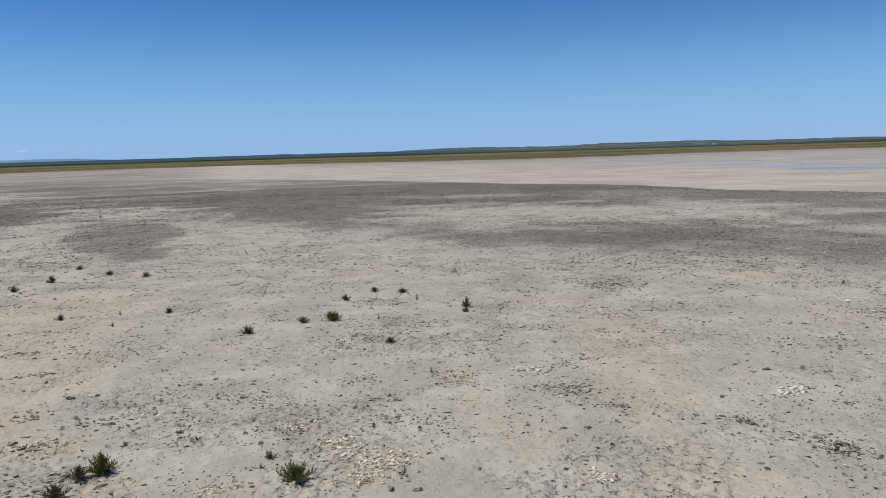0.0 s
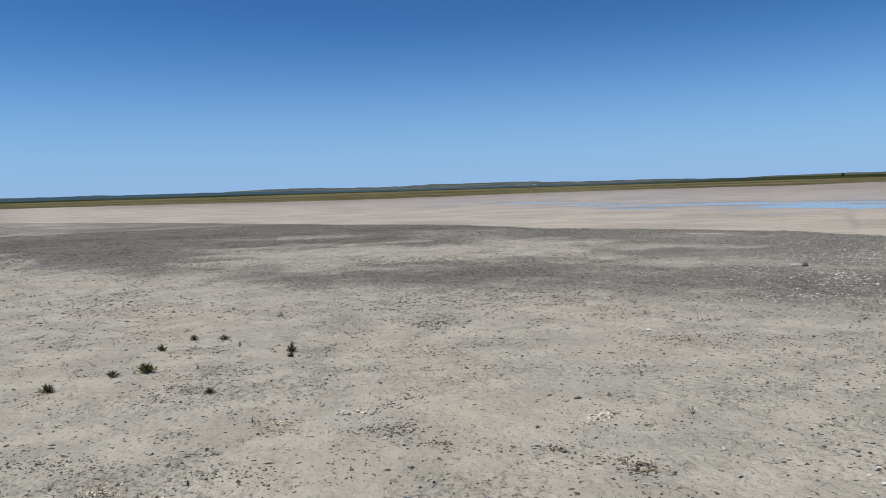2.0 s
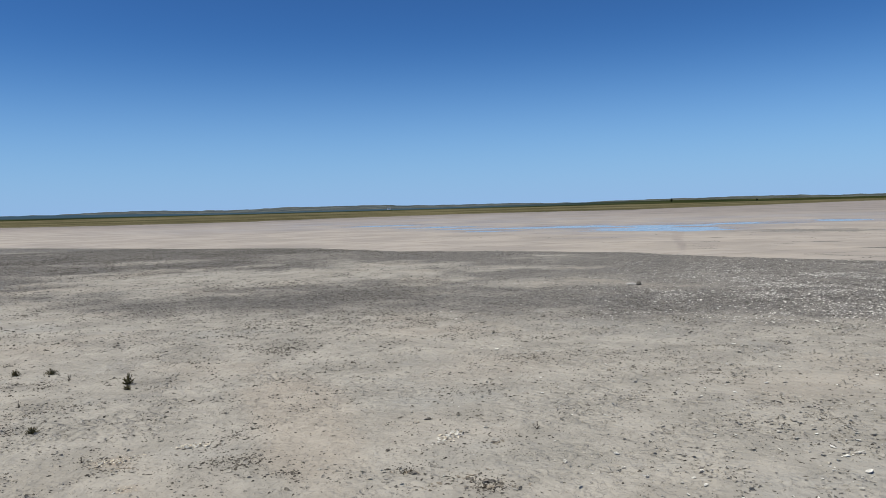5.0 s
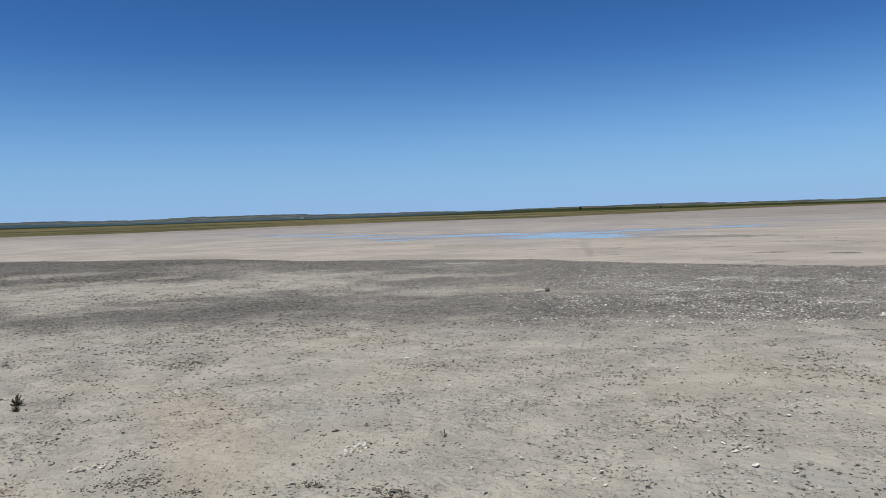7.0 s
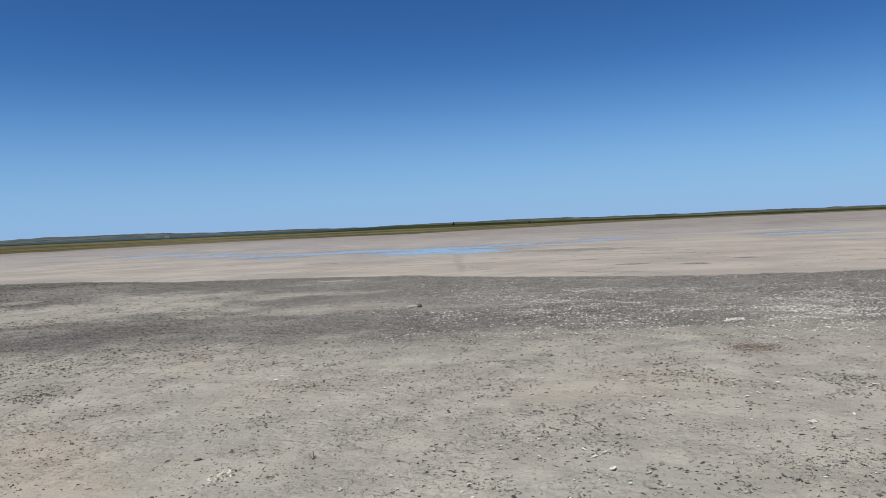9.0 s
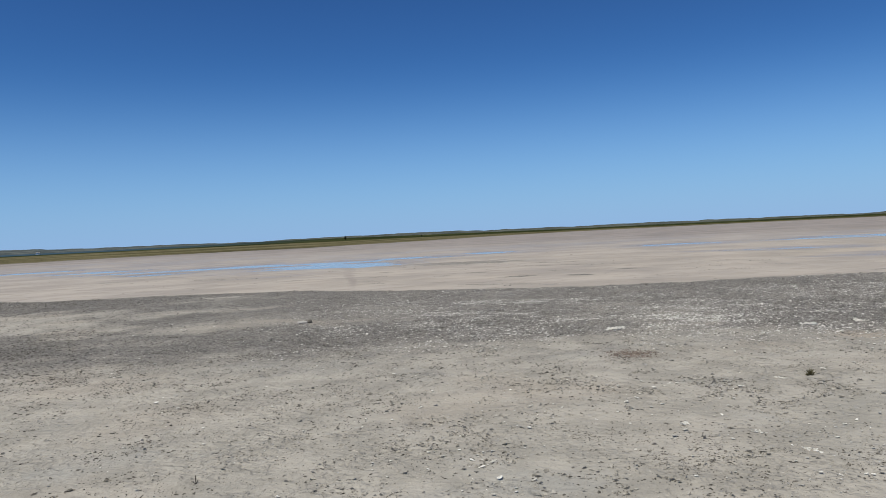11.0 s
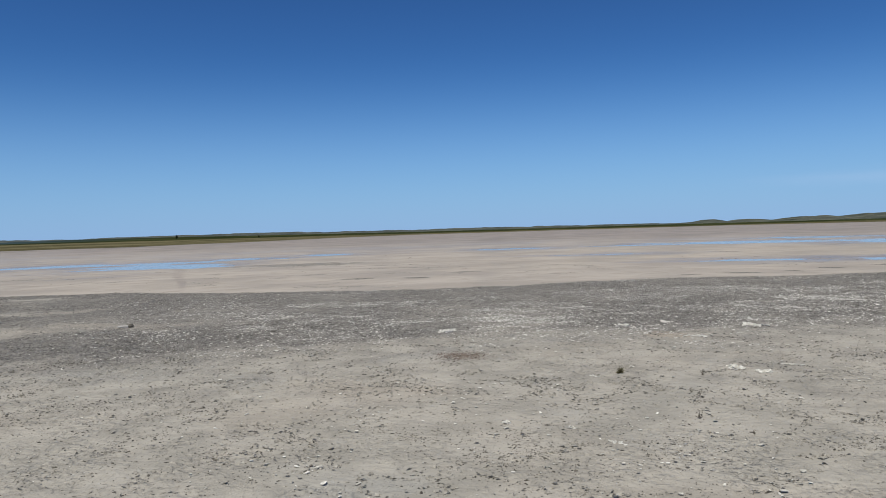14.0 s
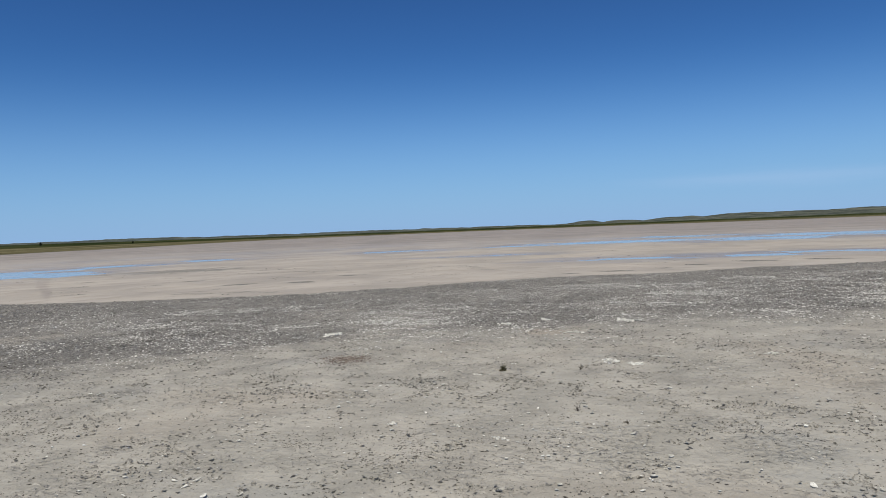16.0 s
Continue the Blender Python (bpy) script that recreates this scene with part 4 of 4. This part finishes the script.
broadleaf(*at(40.73, 730), 3.6, 2.9, "tree", "small dark round tree alone on the steppe", 5)
broadleaf(*at(46.46, 700), 1.9, 1.7, "shrub", "dark low shrub alone on the steppe", 6)
hx, hy = at(19.83, 790)
ob = tagged(new("shed"), "small white farm shed with a grey roof", "building")
ob.matrix_basis = pose(hx, hy, height(hx, hy) - 0.05, 0, 0, -20)
bm = bmesh.new()
bmesh.ops.create_cube(bm, size=1, matrix=Matrix.Translation((0, 0, 0.75)) @ Matrix.Diagonal((3.4, 2.4, 1.5, 1)))
bmesh.ops.bevel(bm, geom=bm.edges[:], offset=0.03, segments=1, affect="EDGES")
part("wall", bm_mesh("wall", bm, PLASTER), ob)
bm = bmesh.new()
vs = [bm.verts.new(v) for v in ((-1.85, -1.4, 1.48), (1.85, -1.4, 1.48), (1.85, 1.4, 1.48), (-1.85, 1.4, 1.48), (-1.85, 0, 2.0), (1.85, 0, 2.0))]
for f in ((0, 1, 5, 4), (2, 3, 4, 5), (0, 4, 3), (1, 2, 5), (3, 2, 1, 0)):
    bm.faces.new([vs[i] for i in f])
part("roof", bm_mesh("roof", bm, ROOF), ob)


# ---- loose crumbs, flakes and grass ----
OCTAS = [octa(RNG) for _ in range(8)]
CHIPS = [chip(RNG) for _ in range(10)]
PLATES = [plate(RNG) for _ in range(6)]
CURLS = [curl(RNG) for _ in range(8)]


def clumped(x, y, seed):
    a, b = fbm(x, y, 1.1, seed), fbm(x, y, 0.3, seed + 5)
    return step(0.47, 0.66, 0.55 * a + 0.45 * b)


x, y, z, zone = spots(90000, 3.0, 8.0, -36, 104, lambda q, x, y: (0.02 + 0.22 * clumped(x, y, 80) + 0.03 * q["rough"]) * (1 - 0.45 * step(5, 30, q["az"])), 0.5)
strew("clay_crumbs", OCTAS, x, y, z, 0.0068 * np.exp(0.6 * RNG.randn(len(x))).clip(0.4, 4.0), 0.42, 1.8, 0.4, CRUMB, "scattered dark crumbs of dried clay on the lake bed", "crumbs")
x, y, z, zone = spots(80000, 8.0, 17.0, -36, 104, lambda q, x, y: (0.015 + (0.40 - 0.16 * step(5, 20, q["az"])) * clumped(x, y, 80) + 0.05 * q["rough"]) * (1 - 0.6 * q["dark"]) * (1 - 0.5 * step(20, 50, q["az"])), 0.6)
strew("clay_crumbs", OCTAS, x, y, z, 0.0095 * np.exp(0.55 * RNG.randn(len(x))).clip(0.4, 3.0), 0.40, 2.0, 0.4, FAINT, "scattered dark crumbs of dried clay on the lake bed", "crumbs")
x, y, z, zone = spots(120000, 3.0, 10.5, -36, 104, lambda q, x, y: (0.5 * clumped(x, y, 95) + 0.3 * q["rough"]) * (0.55 + 0.45 * step(20, 55, q["az"])), 0.5)
strew("pale_crumbs", CHIPS, x, y, z, (0.0058 + 0.0007 * zone["r"]) * np.exp(0.5 * RNG.randn(len(x))).clip(0.4, 3.0), 0.45, 1.6, 0.4, FLAKE, "pale clay crumbs lying loose on the lake bed", "crumbs")
x, y, z, zone = spots(130000, 3.0, 12.0, -36, 104, lambda q, x, y: (1 - 0.5 * step(20, 50, q["az"])) * (0.03 * q["rough"] + 0.75 * step(0.535, 0.63, 0.6 * fbm(x, y, 0.7, 180) + 0.4 * fbm(x, y, 0.16, 185))), 0.5)
strew("dark_crumbs", CHIPS, x, y, z, (0.0045 + 0.0007 * zone["r"]) * np.exp(0.5 * RNG.randn(len(x))).clip(0.4, 3.0), 0.5, 1.6, 0.5, CRUMB, "patches of dark fine crumbs on pale clay", "crumbs")


# beds of coarse dark crumbs: place, half extents across and along the line to the middle, number
BEDS = [(-0.69, 6.46, 0.21, 0.30, 420), (-1.32, 4.86, 0.13, 0.16, 260), (-0.57, 5.24, 0.12, 0.09, 120), (-0.25, 4.38, 0.21, 0.08, 240), (1.90, 8.66, 0.18, 0.24, 220), (0.53, 4.95, 0.23, 0.18, 260),
        (-0.00, 5.32, 0.10, 0.12, 140), (-0.53, 8.09, 0.18, 0.33, 200), (1.02, 4.49, 0.10, 0.06, 140), (-0.94, 4.27, 0.11, 0.08, 160), (-0.89, 7.99, 0.16, 0.26, 160), (2.03, 3.78, 0.10, 0.10, 180),
        (0.82, 4.85, 0.22, 0.21, 420), (1.98, 8.75, 0.24, 0.24, 200), (3.98, 6.92, 0.24, 0.37, 240), (2.87, 5.80, 0.24, 0.21, 200), (2.04, 3.71, 0.12, 0.13, 200), (1.87, 8.63, 0.27, 0.26, 260),
        (0.96, 5.52, 0.21, 0.21, 240), (5.20, 5.25, 0.31, 0.21, 200), (5.25, 2.09, 0.49, 0.54, 520), (5.31, 2.95, 0.17, 0.21, 200), (6.53, 4.46, 0.35, 0.30, 220), (5.78, 1.02, 0.24, 0.24, 240),
        (5.37, 5.95, 0.55, 0.37, 260), (4.07, 6.79, 0.42, 0.29, 220)]
bx, by = [], []
for px, py, pa, pb, n in BEDS:
    away = math.hypot(px, py)
    u, v = 0.62 * pa * RNG.randn(n), 0.62 * pb * RNG.randn(n)
    bx.append(px + (u * py + v * px) / away)
    by.append(py + (v * py - u * px) / away)
x, y = np.concatenate(bx), np.concatenate(by)
keep = RNG.rand(len(x)) < 0.35 + 0.65 * step(0.40, 0.58, fbm(x, y, 0.22, 260, 3))
x, y = x[keep], y[keep]
size = (0.0045 + 0.0009 * np.hypot(x, y)) * np.exp(0.45 * RNG.randn(len(x))).clip(0.4, 2.4)
grey = x > 3.2
for some, bed_m, bed_label in ((~grey, CRUMB, "beds of coarse dark crumbs lying on pale clay"), (grey, FAINT, "beds of grey-brown clay crumbs lying on pale clay")):
    strew("clay_crumbs", CHIPS + OCTAS, x[some], y[some], land(x[some], y[some])["z"], size[some], 0.5, 1.4, 0.5, bed_m, bed_label, "crumbs")


def edges(x, y, seed, wide=0.07):
    """Broken lines where the crust has cracked and lifted."""
    a = np.abs(fbm(x, y, 0.75, seed, 3) - 0.5)
    return (1 - step(0.35 * wide, wide, a)) * step(0.40, 0.58, fbm(x, y, 0.9, seed + 7, 3))


x, y, z, zone = spots(130000, 3.0, 11.0, -36, 104, lambda q, x, y: (0.045 + 0.85 * edges(x, y, 210) + 0.35 * edges(x, y, 250)) * (0.3 + 0.7 * step(20, 55, q["az"])), 0.5)
strew("clay_flakes", CURLS, x, y, z, (0.013 + 0.003 * step(30, 60, zone["az"])) * np.exp(0.45 * RNG.randn(len(x))).clip(0.5, 2.2), 0.9, 0.8, 0.5, CURLED, "curled flakes of dry clay crust lying loose", "flakes", 0.1)
# dark chips added in broken lines to imitate the crust's dark lifted edges
x, y, z, zone = spots(190000, 3.0, 15.0, -36, 104, lambda q, x, y: 0.6 * np.maximum(edges(x, y, 210, 0.05), edges(x, y, 230, 0.04)) * (1 - q["dark"]) * (1 - 0.45 * step(20, 35, q["az"]) * (1 - step(4, 6, q["r"]))), 0.5)
strew("dark_crumbs", CHIPS, x, y, z, (0.0040 + 0.0008 * zone["r"]) * np.exp(0.5 * RNG.randn(len(x))).clip(0.4, 3.0), 0.55, 1.8, 0.5, CRUMB, "dark crumbs along the lifted edges of clay crust", "crumbs")
x, y, z, zone = spots(420000, 9.0, 40.0, -36, 104, lambda q, x, y: np.clip(0.03 + q["dark"], 0, 0.95) * (1 - q["flat"]), 0.1)
pale_side = RNG.rand(len(x)) < step(8, 40, zone["az"])
for side, gm in ((~pale_side, DARK_GRAVEL), (pale_side, GRAVEL)):
    size = (0.011 + 0.0006 * zone["r"][side]) * np.exp(0.5 * RNG.randn(int(side.sum()))).clip(0.5, 2.6)
    strew("dark_gravel", CHIPS, x[side], y[side], z[side], size, 0.36, 1.8, 0.5, gm, "dark grey crumbly gravel covering the old shore band", "gravel")
x, y = 8.78 + 0.15 * RNG.randn(900), 4.45 + 0.17 * RNG.randn(900)
strew("rusty_crumbs", CHIPS, x, y, land(x, y)["z"], 0.015 * np.exp(0.4 * RNG.randn(900)), 0.5, 1.2, 0.5, RUST, "patch of reddish brown crumbs on pale clay", "crumbs")


x, y, z, zone = spots(80000, 10.0, 34.0, -36, 24, lambda q, x, y: (0.04 + 0.8 * step(0.50, 0.64, fbm(x, y, 1.3, 190))) * (1 - q["flat"]), 0.2)
strew("dark_crumbs", CHIPS, x, y, z, (0.010 + 0.0006 * zone["r"]) * np.exp(0.45 * RNG.randn(len(x))).clip(0.5, 2.6), 0.5, 1.6, 0.5, CRUMB, "patches of dark fine crumbs on pale clay", "crumbs")


def pale(q, x, y):
    streaks = (0.26 + 0.60 * step(0.46, 0.66, fbm(q["az"] * 0.9, q["r"] * 7.0, 6.0, 120))) * (0.25 + 0.75 * step(0.4, 0.6, fbm(x, y, 0.9, 123)))
    return streaks * (0.04 + 0.96 * step(34, 56, q["az"])) * step(0.2, 0.5, q["dark"]) * (1 - q["flat"]) * (1 - 0.8 * step(0.80, 0.92, q["r"] / along(q["az"], OUTER)))


x, y, z, zone = spots(480000, 10.5, 25.0, 24, 104, pale, 0.2)
strew("white_fragments", CHIPS, x, y, z + 0.002, 0.0150 * np.exp(0.55 * RNG.randn(len(x))).clip(0.5, 2.8), 0.40, 1.4, 0.45, PALE, "white salt crust fragments strewn over dark gravel", "salt crust")
x, y, z, zone = spots(6500, 3.2, 12.0, 25, 104, lambda q, x, y: 0.12 + 0.6 * step(0.5, 0.7, fbm(x, y, 0.9, 140)) * step(30, 60, q["az"]), 0.6)
strew("white_fragments", PLATES, x, y, z + 0.002, 0.016 * np.exp(0.5 * RNG.randn(len(x))).clip(0.5, 3.0), 0.6, 0.9, 0.6, SALT, "white salt crust fragments strewn over pale clay", "salt crust")

x, y, z, zone = spots(14000, 21.0, 62.0, -30, 104, lambda q, x, y: (0.02 + 0.5 * np.clip(q["dark"], 0, 1)) * (q["r"] > 0.99 * along(q["az"], OUTER)) * (1 - q["water"]), 0.3)
strew("mud_crumbs", CHIPS, x, y, z, 0.028 * np.exp(0.5 * RNG.randn(len(x))).clip(0.5, 3.0), 0.3, 2.5, 0.3, CRUMB, "dark dried mud crumbs in lines on the mudflat", "crumbs")

u = RNG.rand(16000)
ga = -38 + 146 * RNG.rand(16000)
gr = along(ga, SHORE) * (0.97 + 1.1 * u ** 1.4)
x, y = gr * np.sin(np.radians(ga)), gr * np.cos(np.radians(ga))
q = land(x, y)
keep = RNG.rand(len(x)) < q["grass"]
x, y, z = x[keep], y[keep], q["z"][keep]
n = len(x)
blade = 5
ang = RNG.rand(n, blade) * 2 * math.pi
root = np.stack([x[:, None] + 0.15 * np.cos(ang), y[:, None] + 0.15 * np.sin(ang), np.repeat(z[:, None], blade, 1) - 0.01], -1)
tip = root + np.stack([0.15 * np.cos(ang), 0.15 * np.sin(ang), 0.04 + 0.09 * RNG.rand(n, blade)], -1)
side = np.stack([-np.sin(ang), np.cos(ang), 0 * ang], -1) * 0.035
verts = np.stack([root - side, root + side, tip], -2).reshape(-1, 3)
me = mesh_from("grass", verts, np.arange(len(verts)).reshape(-1, 3), GRASSM, smooth=False)
tagged(new("grass", me), "dry olive steppe grass in tufts along the far shore", "grass", kind="stuff")
